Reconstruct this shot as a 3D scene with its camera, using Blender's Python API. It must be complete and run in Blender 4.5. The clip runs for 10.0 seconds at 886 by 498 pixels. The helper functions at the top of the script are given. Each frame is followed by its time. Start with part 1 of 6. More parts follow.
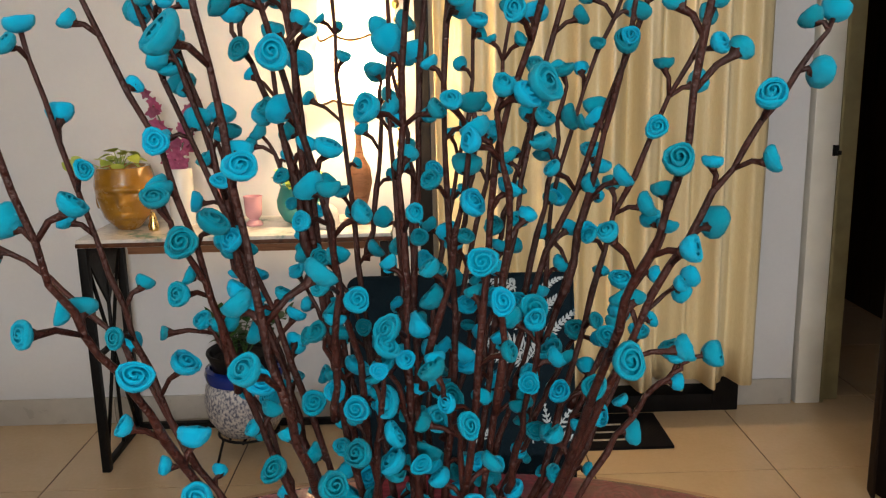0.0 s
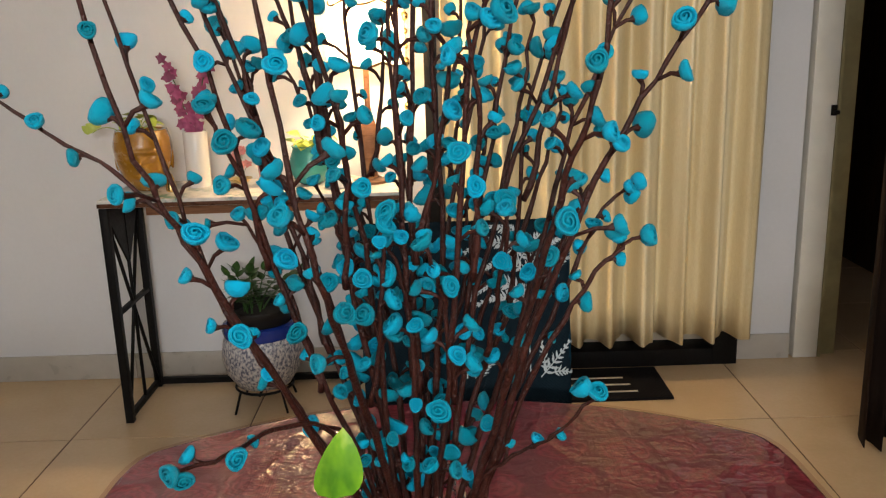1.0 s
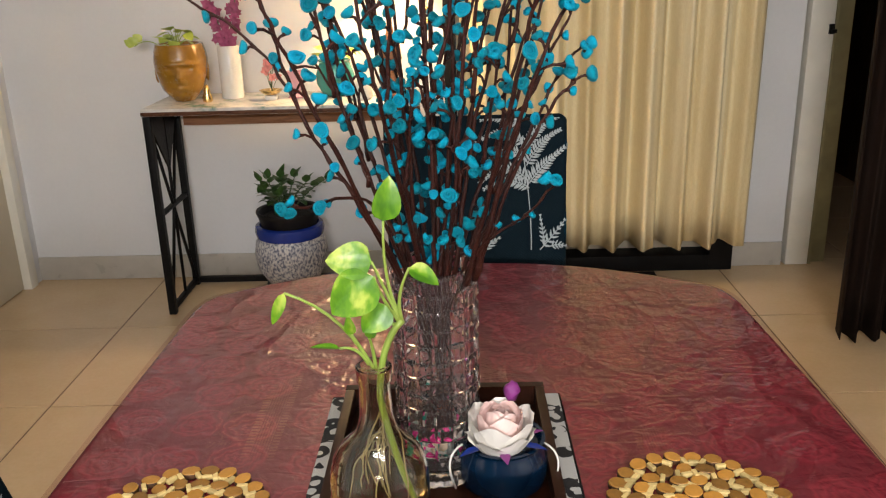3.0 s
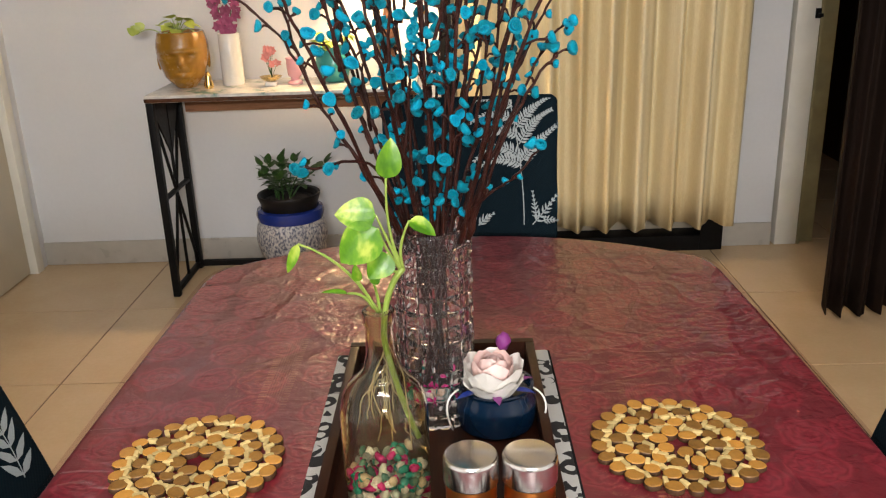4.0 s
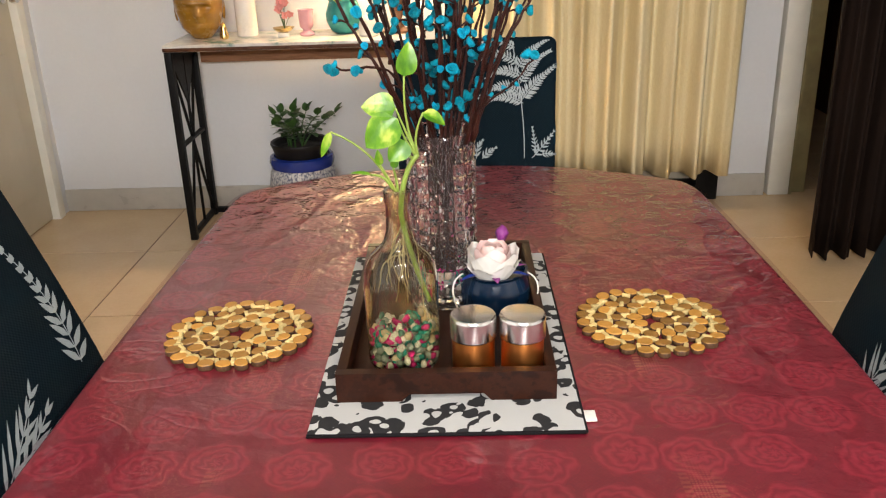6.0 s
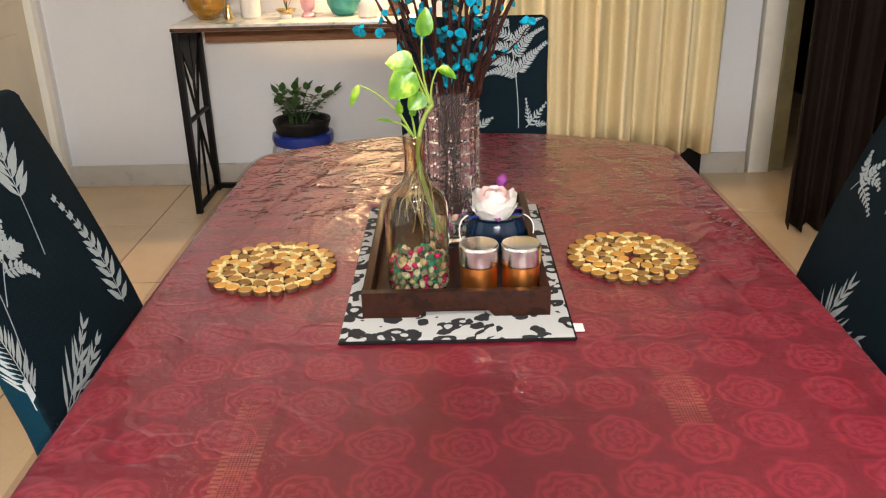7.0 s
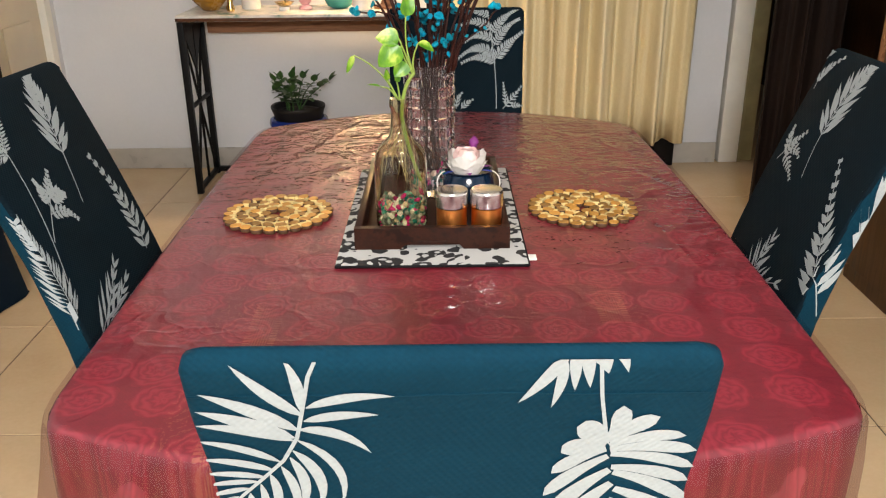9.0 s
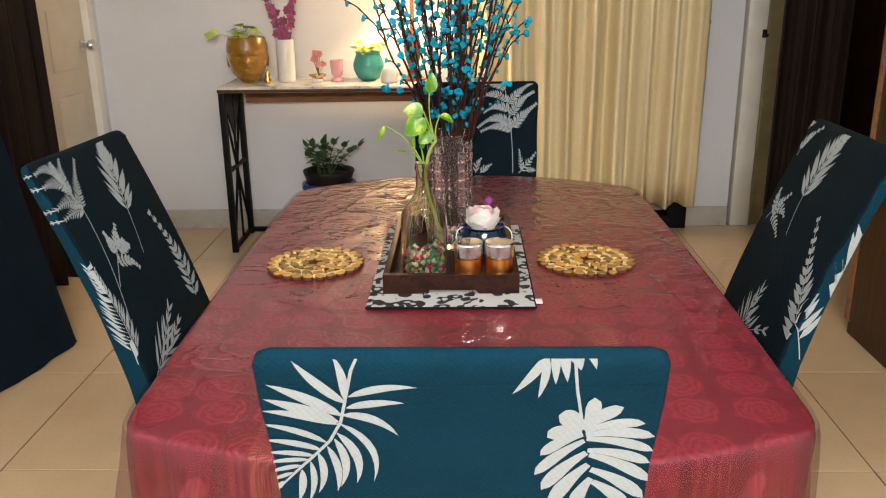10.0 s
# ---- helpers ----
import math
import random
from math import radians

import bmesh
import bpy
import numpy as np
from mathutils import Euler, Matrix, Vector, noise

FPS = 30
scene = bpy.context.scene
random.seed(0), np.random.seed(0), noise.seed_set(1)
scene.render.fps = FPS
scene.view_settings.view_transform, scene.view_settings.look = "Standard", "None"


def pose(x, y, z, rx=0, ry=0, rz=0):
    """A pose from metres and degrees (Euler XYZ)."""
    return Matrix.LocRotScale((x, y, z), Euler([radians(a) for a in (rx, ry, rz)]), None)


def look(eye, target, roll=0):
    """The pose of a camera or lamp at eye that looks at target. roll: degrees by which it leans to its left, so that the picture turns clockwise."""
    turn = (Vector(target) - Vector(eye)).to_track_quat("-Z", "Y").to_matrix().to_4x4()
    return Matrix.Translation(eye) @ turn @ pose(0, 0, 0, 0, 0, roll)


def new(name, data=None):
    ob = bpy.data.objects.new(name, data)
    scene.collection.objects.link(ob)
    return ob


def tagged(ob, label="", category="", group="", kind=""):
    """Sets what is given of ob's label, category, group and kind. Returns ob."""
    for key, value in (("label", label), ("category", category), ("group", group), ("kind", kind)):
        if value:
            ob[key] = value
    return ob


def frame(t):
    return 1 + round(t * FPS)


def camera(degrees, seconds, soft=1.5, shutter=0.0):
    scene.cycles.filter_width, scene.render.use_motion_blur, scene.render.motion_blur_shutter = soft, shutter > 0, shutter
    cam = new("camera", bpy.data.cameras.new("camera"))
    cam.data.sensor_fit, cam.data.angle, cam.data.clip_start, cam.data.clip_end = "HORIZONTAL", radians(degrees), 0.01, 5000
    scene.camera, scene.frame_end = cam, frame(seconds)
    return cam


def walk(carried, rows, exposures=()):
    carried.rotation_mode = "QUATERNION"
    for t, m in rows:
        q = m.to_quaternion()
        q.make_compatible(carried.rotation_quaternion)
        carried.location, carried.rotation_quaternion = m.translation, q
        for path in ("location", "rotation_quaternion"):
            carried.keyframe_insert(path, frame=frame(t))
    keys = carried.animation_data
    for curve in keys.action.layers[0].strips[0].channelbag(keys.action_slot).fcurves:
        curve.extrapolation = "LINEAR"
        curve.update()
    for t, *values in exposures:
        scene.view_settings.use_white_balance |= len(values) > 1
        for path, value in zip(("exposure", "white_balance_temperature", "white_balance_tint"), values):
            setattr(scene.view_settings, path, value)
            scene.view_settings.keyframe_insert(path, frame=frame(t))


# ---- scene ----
cam = camera(55.0, 10.0, soft=1.2)
METRES, EYE, TILT, LEAN, TURN = 1.31, 1.352, 0.0, 0.0, -0.9
ROWS = [
    (0.0, 0.0, 0.0, 0.0, -0.27, -12.26, 1.26),
    (0.5, 0.0049, -0.0359, -0.014, 0.12, -13.6, 1.64),
    (1.0, 0.0097, -0.0837, -0.0141, 0.38, -14.23, 1.7),
    (1.5, 0.0163, -0.1398, -0.0159, 0.65, -14.87, 1.76),
    (2.0, 0.0164, -0.1946, -0.0226, 1.14, -16.05, 1.64),
    (2.5, 0.0154, -0.249, -0.0283, 1.7, -17.73, 1.4),
    (4.0, 0.0192, -0.3621, -0.033, 1.32, -19.5, 1.88),
    (4.5, 0.0192, -0.3978, -0.0348, 1.36, -19.83, 1.97),
    (5.0, 0.0204, -0.4193, -0.0405, 1.52, -20.3, 1.96),
    (5.5, 0.0232, -0.4488, -0.0504, 1.82, -21.08, 1.79),
    (7.0, 0.0007, -0.6365, -0.0561, 1.02, -22.45, 1.35),
    (7.5, -0.0026, -0.7004, -0.0533, 0.63, -22.73, 1.39),
    (8.0, -0.0057, -0.7335, -0.0551, 0.24, -23.0, 1.43),
    (8.5, 0.0034, -0.7687, -0.0514, -0.13, -23.23, 1.44),
    (9.0, 0.0201, -0.8334, -0.0497, 0.68, -22.48, 0.57),
    (9.5, 0.0276, -0.911, -0.0461, 2.07, -20.49, 0.75),
    (10.0, 0.031, -0.9802, -0.0202, 2.31, -18.09, 0.78),
]
walk(cam, [(t, pose(0, 0, EYE, TILT, LEAN, TURN) @ pose(METRES * x, METRES * y, METRES * z, 90 + pitch, roll, yaw)) for t, x, y, z, yaw, pitch, roll in ROWS],
     [(0.0, -0.12), (2.0, -0.02), (4.5, 0.18), (5.5, 0.28), (7.5, 0.40), (8.5, 0.32), (9.5, 0.13), (10.0, 0.03)])

# ---- light and world ----
world = bpy.data.worlds.new("night")
scene.world = world
world.use_nodes = True
world.node_tree.nodes["Background"].inputs[0].default_value = (0.02, 0.022, 0.03, 1)
world.node_tree.nodes["Background"].inputs[1].default_value = 1.0


def area_lamp(name, m, sx, sy, watts, colour):
    d = bpy.data.lights.new(name, "AREA")
    d.shape, d.size, d.size_y, d.energy, d.color = "RECTANGLE", sx, sy, watts, colour
    ob = new(name, d)
    ob.matrix_basis = m
    return ob


def point_lamp(name, at, r, watts, colour):
    d = bpy.data.lights.new(name, "POINT")
    d.shadow_soft_size, d.energy, d.color = r, watts, colour
    ob = new(name, d)
    ob.location = at
    return ob


TUBE_Y, TUBE_Z = -2.88, 1.92
area_lamp("tube_light_glow", look((0.2, TUBE_Y + 0.05, TUBE_Z), (0.1, 0.6, 0.6)), 1.2, 0.12, 88, (1.0, 0.97, 0.95))
area_lamp("ceiling_tube_glow", look((0.1, -1.05, 2.60), (0.1, -1.0, 0)), 1.2, 0.12, 18, (1.0, 0.97, 0.94))
point_lamp("lamp_bulb_glow", (-0.235, 2.93, 1.34), 0.03, 24, (1.0, 0.70, 0.40))


# ---- materials ----
class Nodes:
    """A short way to write node materials."""

    def __init__(self, name, **principled):
        self.m = bpy.data.materials.new(name)
        self.m.use_nodes = True
        self.t = self.m.node_tree
        self.b = self.t.nodes["Principled BSDF"]
        for k, v in principled.items():
            self.set(k.replace("_", " "), v)

    def set(self, key, v):
        s = self.b.inputs[key]
        if isinstance(v, bpy.types.NodeSocket):
            self.t.links.new(v, s)
        elif isinstance(v, tuple) and len(v) == 3 and s.type == "RGBA":
            s.default_value = (*v, 1)
        else:
            s.default_value = v

    def n(self, kind, out=0, settings=None, **ins):
        node = self.t.nodes.new("ShaderNode" + kind)
        s = settings or {}
        if "operation" in s:
            node.operation = s["operation"]
        if "data_type" in s:
            node.data_type = s["data_type"]
        if "blend_type" in s:
            node.blend_type = s["blend_type"]
        if "feature" in s:
            node.feature = s["feature"]
        for k, v in ins.items():
            key = int(k[1:]) if k[0] == "i" and k[1:].isdigit() else k.replace("_", " ")
            s = node.inputs[key]
            if isinstance(v, bpy.types.NodeSocket):
                self.t.links.new(v, s)
            elif isinstance(v, tuple) and len(v) == 3 and s.type == "RGBA":
                s.default_value = (*v, 1)
            else:
                s.default_value = v
        return node.outputs[out]

    def where(self, sx=1.0, sy=1.0, sz=1.0):
        o = self.n("TexCoord", 3)
        return self.n("Mapping", 0, Vector=o, Scale=(sx, sy, sz))

    def noise(self, scale, at=None, detail=4.0, rough=0.55):
        at = at or self.where()
        return self.n("TexNoise", 0, Vector=at, Scale=scale, Detail=detail, Roughness=rough)

    def ramp(self, f, *stops):
        node = self.t.nodes.new("ShaderNodeValToRGB")
        self.t.links.new(f, node.inputs[0])
        e = node.color_ramp.elements
        while len(e) < len(stops):
            e.new(0.5)
        for el, (p, c) in zip(e, stops):
            el.position = p
            el.color = (*c, 1) if isinstance(c, tuple) else (c, c, c, 1)
        return node.outputs[0]

    def maths(self, op, a, b=0.0, c=0.0):
        return self.n("Math", 0, {"operation": op}, i0=a, i1=b, i2=c)

    def mix(self, f, a, b):
        return self.n("Mix", 2, {"data_type": "RGBA"}, i0=f, i6=a, i7=b)

    def bump(self, h, strength=0.3, distance=0.01, normal=None):
        kw = {"Normal": normal} if normal else {}
        s = self.n("Bump", 0, Height=h, Strength=strength, Distance=distance, **kw)
        return s


def plain(name, colour, rough=0.5, spread=0.15, scale=30.0, bump=0.1, dist=0.002, metal=0.0, **kw):
    """A surface with two scales of variation in tone and a fine relief."""
    k = Nodes(name, Roughness=rough, Metallic=metal, **kw)
    a, b = k.noise(scale), k.noise(scale * 0.13, detail=3.0)
    f = k.maths("MULTIPLY_ADD", a, 0.5, k.maths("MULTIPLY", b, 0.5))
    lo = tuple(max(0.0, c * (1 - spread)) for c in colour)
    hi = tuple(min(1.0, c * (1 + spread)) for c in colour)
    k.set("Base Color", k.ramp(f, (0.3, lo), (0.7, hi)))
    k.set("Roughness", k.maths("MULTIPLY_ADD", a, 0.25, max(0.02, rough - 0.12)))
    if bump:
        k.set("Normal", k.bump(k.noise(scale * 4), bump, dist))
    return k.m


def tinted(name, colour, spread=0.3, rough=0.5, scale=40.0, bump=0.2, dist=0.002, metal=0.0, hue=0.0, **kw):
    """Like plain, but each object of it differs a little in tone."""
    k = Nodes(name, Roughness=rough, Metallic=metal, **kw)
    r = k.n("ObjectInfo", 5)
    a = k.noise(scale)
    f = k.maths("MULTIPLY_ADD", r, 0.6, k.maths("MULTIPLY", a, 0.4))
    lo = tuple(max(0.0, c * (1 - spread)) for c in colour)
    hi = tuple(min(1.0, c * (1 + spread)) for c in colour)
    col = k.ramp(f, (0.15, lo), (0.8, hi))
    if hue:
        h = k.maths("MULTIPLY_ADD", r, hue, 0.5 - hue / 2)
        col = k.n("HueSaturation", 0, Color=col, Hue=h)
    k.set("Base Color", col)
    if bump:
        k.set("Normal", k.bump(k.noise(scale * 3), bump, dist))
    return k.m


def glass(name, colour=(1, 1, 1), rough=0.0, ior=1.45, clear=1.0):
    k = Nodes(name, Base_Color=colour, Roughness=rough, IOR=ior, Transmission_Weight=clear)
    return k.m


def clear_film(name, colour, mix, rough):
    """Thin clear plastic: mostly see-through, with a gloss."""
    k = Nodes(name)
    tr = k.n("BsdfTransparent", 0, Color=colour)
    gl = k.n("BsdfGlossy", 0, Color=(1, 1, 1), Roughness=rough, Normal=k.bump(k.noise(14.0, detail=2.0), 0.35, 0.01))
    s = k.n("MixShader", 0, i0=mix, i1=tr, i2=gl)
    out = next(n for n in k.t.nodes if n.type == "OUTPUT_MATERIAL")
    k.t.links.new(s, out.inputs[0])
    return k.m


def wall_paint(name, colour):
    k = Nodes(name, Roughness=0.75)
    big, fine = k.noise(1.3, detail=5.0), k.noise(60.0)
    f = k.maths("MULTIPLY_ADD", big, 0.8, k.maths("MULTIPLY", fine, 0.2))
    k.set("Base Color", k.ramp(f, (0.3, tuple(c * 0.9 for c in colour)), (0.65, colour)))
    k.set("Normal", k.bump(k.maths("ADD", k.noise(140.0), k.noise(9.0)), 0.12, 0.004))
    return k.m


def tile_stone(name):
    k = Nodes(name, Roughness=0.22)
    r = k.n("ObjectInfo", 5)
    w = k.n("VectorMath", 0, {"operation": "ADD"}, i0=k.where(), i1=k.n("CombineXYZ", 0, X=k.maths("MULTIPLY", r, 37.0), Y=k.maths("MULTIPLY", r, 91.0), Z=0.0))
    a, b, c = k.noise(6.0, w, 6.0), k.noise(70.0, w), k.noise(1.2, w)
    f = k.maths("ADD", k.maths("MULTIPLY_ADD", a, 0.4, k.maths("MULTIPLY", b, 0.25)), k.maths("MULTIPLY_ADD", r, 0.12, k.maths("MULTIPLY", c, 0.25)))
    k.set("Base Color", k.ramp(f, (0.3, (0.57, 0.41, 0.24)), (0.75, (0.70, 0.53, 0.335))))
    k.set("Roughness", k.maths("MULTIPLY_ADD", c, 0.1, 0.2))
    k.set("Normal", k.bump(k.noise(20.0, w), 0.05, 0.002))
    return k.m


def red_lace(name):
    """Deep red cloth with woven roses and gold bands, under a creased clear sheet (the coat)."""
    k = Nodes(name, Roughness=0.55)
    w = k.where()
    xyz = k.n("SeparateXYZ", 0, Vector=w).node
    x, y = xyz.outputs[0], xyz.outputs[1]
    flat = k.n("CombineXYZ", 0, X=x, Y=y, Z=0.0)
    wob = k.n("MixRGB", 0, {"blend_type": "ADD"}, i0=0.022, i1=flat, i2=k.n("TexNoise", 1, Vector=flat, Scale=30.0, Detail=3.0))
    vor = k.n("TexVoronoi", 0, Vector=wob, Scale=12.0, Randomness=0.3).node
    d = vor.outputs["Distance"]
    away = k.n("VectorMath", 0, {"operation": "SUBTRACT"}, i0=k.n("VectorMath", 0, {"operation": "SCALE"}, i0=wob, Scale=1.0), i1=vor.outputs["Position"])
    av = k.n("SeparateXYZ", 0, Vector=away).node
    ang = k.maths("ARCTAN2", av.outputs[1], av.outputs[0])
    petal = k.maths("SINE", k.maths("MULTIPLY_ADD", ang, 7.0, k.maths("MULTIPLY", d, 26.0)))
    ring = k.maths("SINE", k.maths("MULTIPLY_ADD", d, 52.0, k.maths("MULTIPLY", petal, 1.1)))
    inside = k.maths("LESS_THAN", k.maths("MULTIPLY_ADD", petal, 0.03, d), 0.47)
    mesh = k.maths("MULTIPLY", k.maths("SINE", k.maths("MULTIPLY", x, 1100.0)), k.maths("SINE", k.maths("MULTIPLY", y, 1100.0)))
    rose = k.maths("MULTIPLY", inside, k.maths("MULTIPLY_ADD", ring, 0.26, 0.55))
    net = k.maths("MULTIPLY", k.maths("SUBTRACT", 1.0, inside), k.maths("MULTIPLY_ADD", mesh, 0.03, 0.22))
    tone = k.maths("ADD", k.maths("ADD", rose, net), k.maths("MULTIPLY_ADD", k.noise(90.0, w), 0.25, -0.12))
    red = k.ramp(tone, (0.0, (0.094, 0.0022, 0.0105)), (0.4, (0.168, 0.0045, 0.0165)), (0.9, (0.230, 0.013, 0.029)))
    # gold bands along the table, with a lattice and gold rose outlines beside them
    side = k.maths("ABSOLUTE", k.maths("SUBTRACT", x, 0.005))
    band = k.maths("LESS_THAN", k.maths("ABSOLUTE", k.maths("SUBTRACT", side, 0.240)), 0.021)
    edge = k.maths("GREATER_THAN", k.maths("ABSOLUTE", k.maths("SUBTRACT", side, 0.240)), 0.012)
    lattice = k.maths("GREATER_THAN", k.maths("MULTIPLY", k.maths("SINE", k.maths("MULTIPLY", k.maths("ADD", x, y), 900.0)), k.maths("SINE", k.maths("MULTIPLY", k.maths("SUBTRACT", x, y), 900.0))), 0.12)
    weave = k.maths("GREATER_THAN", k.maths("SINE", k.maths("MULTIPLY", y, 900.0)), -0.2)
    gold_band = k.maths("MULTIPLY", band, k.maths("ADD", k.maths("MULTIPLY", edge, weave), k.maths("MULTIPLY", k.maths("SUBTRACT", 1.0, edge), lattice)))
    near = k.maths("LESS_THAN", k.maths("ABSOLUTE", k.maths("SUBTRACT", side, 0.240)), 0.070)
    outline = k.maths("MULTIPLY", k.maths("MULTIPLY", near, k.maths("GREATER_THAN", ring, 0.62)), k.maths("GREATER_THAN", k.noise(260.0, w, 2.0), 0.49))
    worn = k.ramp(k.noise(5.0, w, 3.0), (0.46, 0.0), (0.62, 0.7))
    gold = k.maths("MULTIPLY", k.maths("MINIMUM", k.maths("MULTIPLY_ADD", outline, 0.45, gold_band), 1.0), worn)
    k.set("Base Color", k.mix(k.maths("MULTIPLY", gold, 0.32), red, (0.60, 0.30, 0.14, 1)))
    cloth = k.bump(tone, 0.3, 0.0008)
    k.set("Normal", cloth)
    # creases of the sheet: crumpled facets, stretched along the table, stronger to its far right
    st = k.n("Mapping", 0, Vector=k.n("TexCoord", 3), Scale=(9.0, 5.0, 3.0), Rotation=(0, 0, 0.5))
    warp = k.n("MixRGB", 0, {"blend_type": "ADD"}, i0=0.9, i1=st, i2=k.n("TexNoise", 1, Vector=st, Scale=0.8, Detail=3.0))
    cr = k.n("TexVoronoi", 0, {"feature": "DISTANCE_TO_EDGE"}, Vector=warp, Scale=1.1)
    crease = k.ramp(cr, (0.0, 1.0), (0.12, 0.25), (0.5, 0.0))
    lo = k.noise(4.0, w, 2.0)
    fine = k.n("TexNoise", 0, Vector=st, Scale=1.7, Detail=3.0, Roughness=0.5, Distortion=0.6)
    gain = k.ramp(k.maths("MULTIPLY_ADD", x, 0.35, k.maths("MULTIPLY_ADD", y, 0.55, 0.1)), (0.0, 0.24), (0.25, 0.42), (0.5, 1.0))
    tiny = k.n("TexNoise", 0, Vector=warp, Scale=7.0, Detail=2.0)
    long_w = k.n("TexNoise", 0, Vector=k.n("Mapping", 0, Vector=k.n("TexCoord", 3), Scale=(4.0, 9.0, 3.0), Rotation=(0, 0, -0.6)), Scale=1.0, Detail=1.0, Distortion=1.6)
    sharp = k.ramp(long_w, (0.46, 0.0), (0.5, 1.0), (0.54, 0.0))
    ripple = k.n("TexNoise", 0, Vector=k.n("Mapping", 0, Vector=k.n("TexCoord", 3), Scale=(26.0, 44.0, 10.0), Rotation=(0, 0, -0.5)), Scale=1.0, Detail=2.0, Distortion=1.4)
    fine = k.maths("MULTIPLY_ADD", ripple, 0.6, fine)
    h = k.maths("ADD", k.maths("MULTIPLY", k.maths("MULTIPLY", sharp, 0.16), k.ramp(lo, (0.48, 0.0), (0.62, 1.0))), k.maths("MULTIPLY", k.maths("ADD", k.maths("MULTIPLY", crease, 0.4), k.maths("MULTIPLY_ADD", tiny, 0.22, fine)), gain))
    n1 = k.bump(h, 0.65, 0.0125)
    n2 = k.bump(lo, 0.6, 0.02, n1)
    k.set("Coat Weight", 0.82)
    k.set("Coat Roughness", 0.03)
    k.set("Coat IOR", 1.5)
    k.set("Coat Normal", n2)
    return k.m


def animal_print(name):
    k = Nodes(name, Roughness=0.9)
    w = k.n("TexCoord", 3)
    wob = k.n("MixRGB", 0, {"blend_type": "ADD"}, i0=0.02, i1=w, i2=k.n("TexNoise", 1, Vector=w, Scale=30.0))
    vor = k.n("TexVoronoi", 0, Vector=wob, Scale=38.0, Randomness=0.85).node
    d = vor.outputs["Distance"]
    ringed = k.maths("LESS_THAN", k.maths("ABSOLUTE", k.maths("SUBTRACT", d, 0.37)), 0.145)
    gap = k.maths("GREATER_THAN", k.noise(40.0, w, 1.0), 0.385)
    f = k.maths("MULTIPLY", ringed, gap)
    k.set("Base Color", k.mix(f, (0.45, 0.445, 0.43, 1), (0.012, 0.011, 0.012, 1)))
    k.set("Normal", k.bump(k.noise(500.0), 0.4, 0.001))
    return k.m


def wood(name, dark, light, rough, scale=1.0, along=(30.0, 2.5, 30.0)):
    k = Nodes(name, Roughness=rough, Specular_IOR_Level=0.2)
    w = k.where(*[a * scale for a in along])
    g = k.noise(1.0, w, 6.0, 0.65)
    ringy = k.maths("SINE", k.maths("MULTIPLY", g, 30.0))
    f = k.maths("MULTIPLY_ADD", ringy, 0.12, g)
    k.set("Base Color", k.ramp(f, (0.3, dark), (0.7, light)))
    k.set("Roughness", k.maths("MULTIPLY_ADD", g, 0.25, rough - 0.1))
    k.set("Normal", k.bump(f, 0.25, 0.0012))
    return k.m


def fabric(name, colour, rough=0.85, weave=900.0, sheen=0.0, spread=0.2):
    k = Nodes(name, Roughness=rough, Sheen_Weight=sheen, Specular_IOR_Level=0.12)
    w = k.where()
    s = k.n("SeparateXYZ", 0, Vector=w).node
    th = k.maths("MULTIPLY", k.maths("SINE", k.maths("MULTIPLY", k.maths("ADD", s.outputs[0], s.outputs[1]), weave)), k.maths("SINE", k.maths("MULTIPLY", s.outputs[2], weave)))
    a, b = k.noise(9.0, w), k.noise(220.0, w)
    f = k.maths("ADD", k.maths("MULTIPLY", a, 0.6), k.maths("MULTIPLY_ADD", b, 0.4, k.maths("MULTIPLY", th, 0.05)))
    k.set("Base Color", k.ramp(f, (0.3, tuple(c * (1 - spread) for c in colour)), (0.7, tuple(c * (1 + spread) for c in colour))))
    k.set("Normal", k.bump(k.maths("ADD", th, k.noise(30.0, w)), 0.2, 0.0012))
    return k.m


def leafy(name, lo, hi, scale=25.0, rough=0.4):
    k = Nodes(name, Roughness=rough, Subsurface_Weight=0.0)
    r = k.n("ObjectInfo", 5)
    i = k.n("NewGeometry", 8)
    f = k.maths("ADD", k.maths("MULTIPLY", k.noise(scale), 0.7), k.maths("MULTIPLY_ADD", i, 0.25, k.maths("MULTIPLY", r, 0.1)))
    k.set("Base Color", k.ramp(f, (0.25, lo), (0.75, hi)))
    k.set("Normal", k.bump(k.noise(scale * 4), 0.2, 0.002))
    return k.m


def variegated(name):
    k = Nodes(name, Roughness=0.35, Transmission_Weight=0.0)
    v = k.noise(62.0, k.where(1, 1, 0.5), 3.0)
    f = k.noise(130.0, None, 2.0)
    base = k.ramp(v, (0.36, (0.05, 0.17, 0.006)), (0.52, (0.12, 0.29, 0.008)), (0.68, (0.42, 0.52, 0.08)))
    k.set("Base Color", k.mix(k.ramp(f, (0.55, 0.0), (0.72, 0.4)), base, (0.05, 0.17, 0.01, 1)))
    k.set("Normal", k.bump(f, 0.2, 0.002))
    return k.m


def emitter(name, colour, strength):
    k = Nodes(name, Base_Color=colour, Roughness=0.6)
    k.set("Emission Color", colour)
    k.set("Emission Strength", strength)
    return k.m


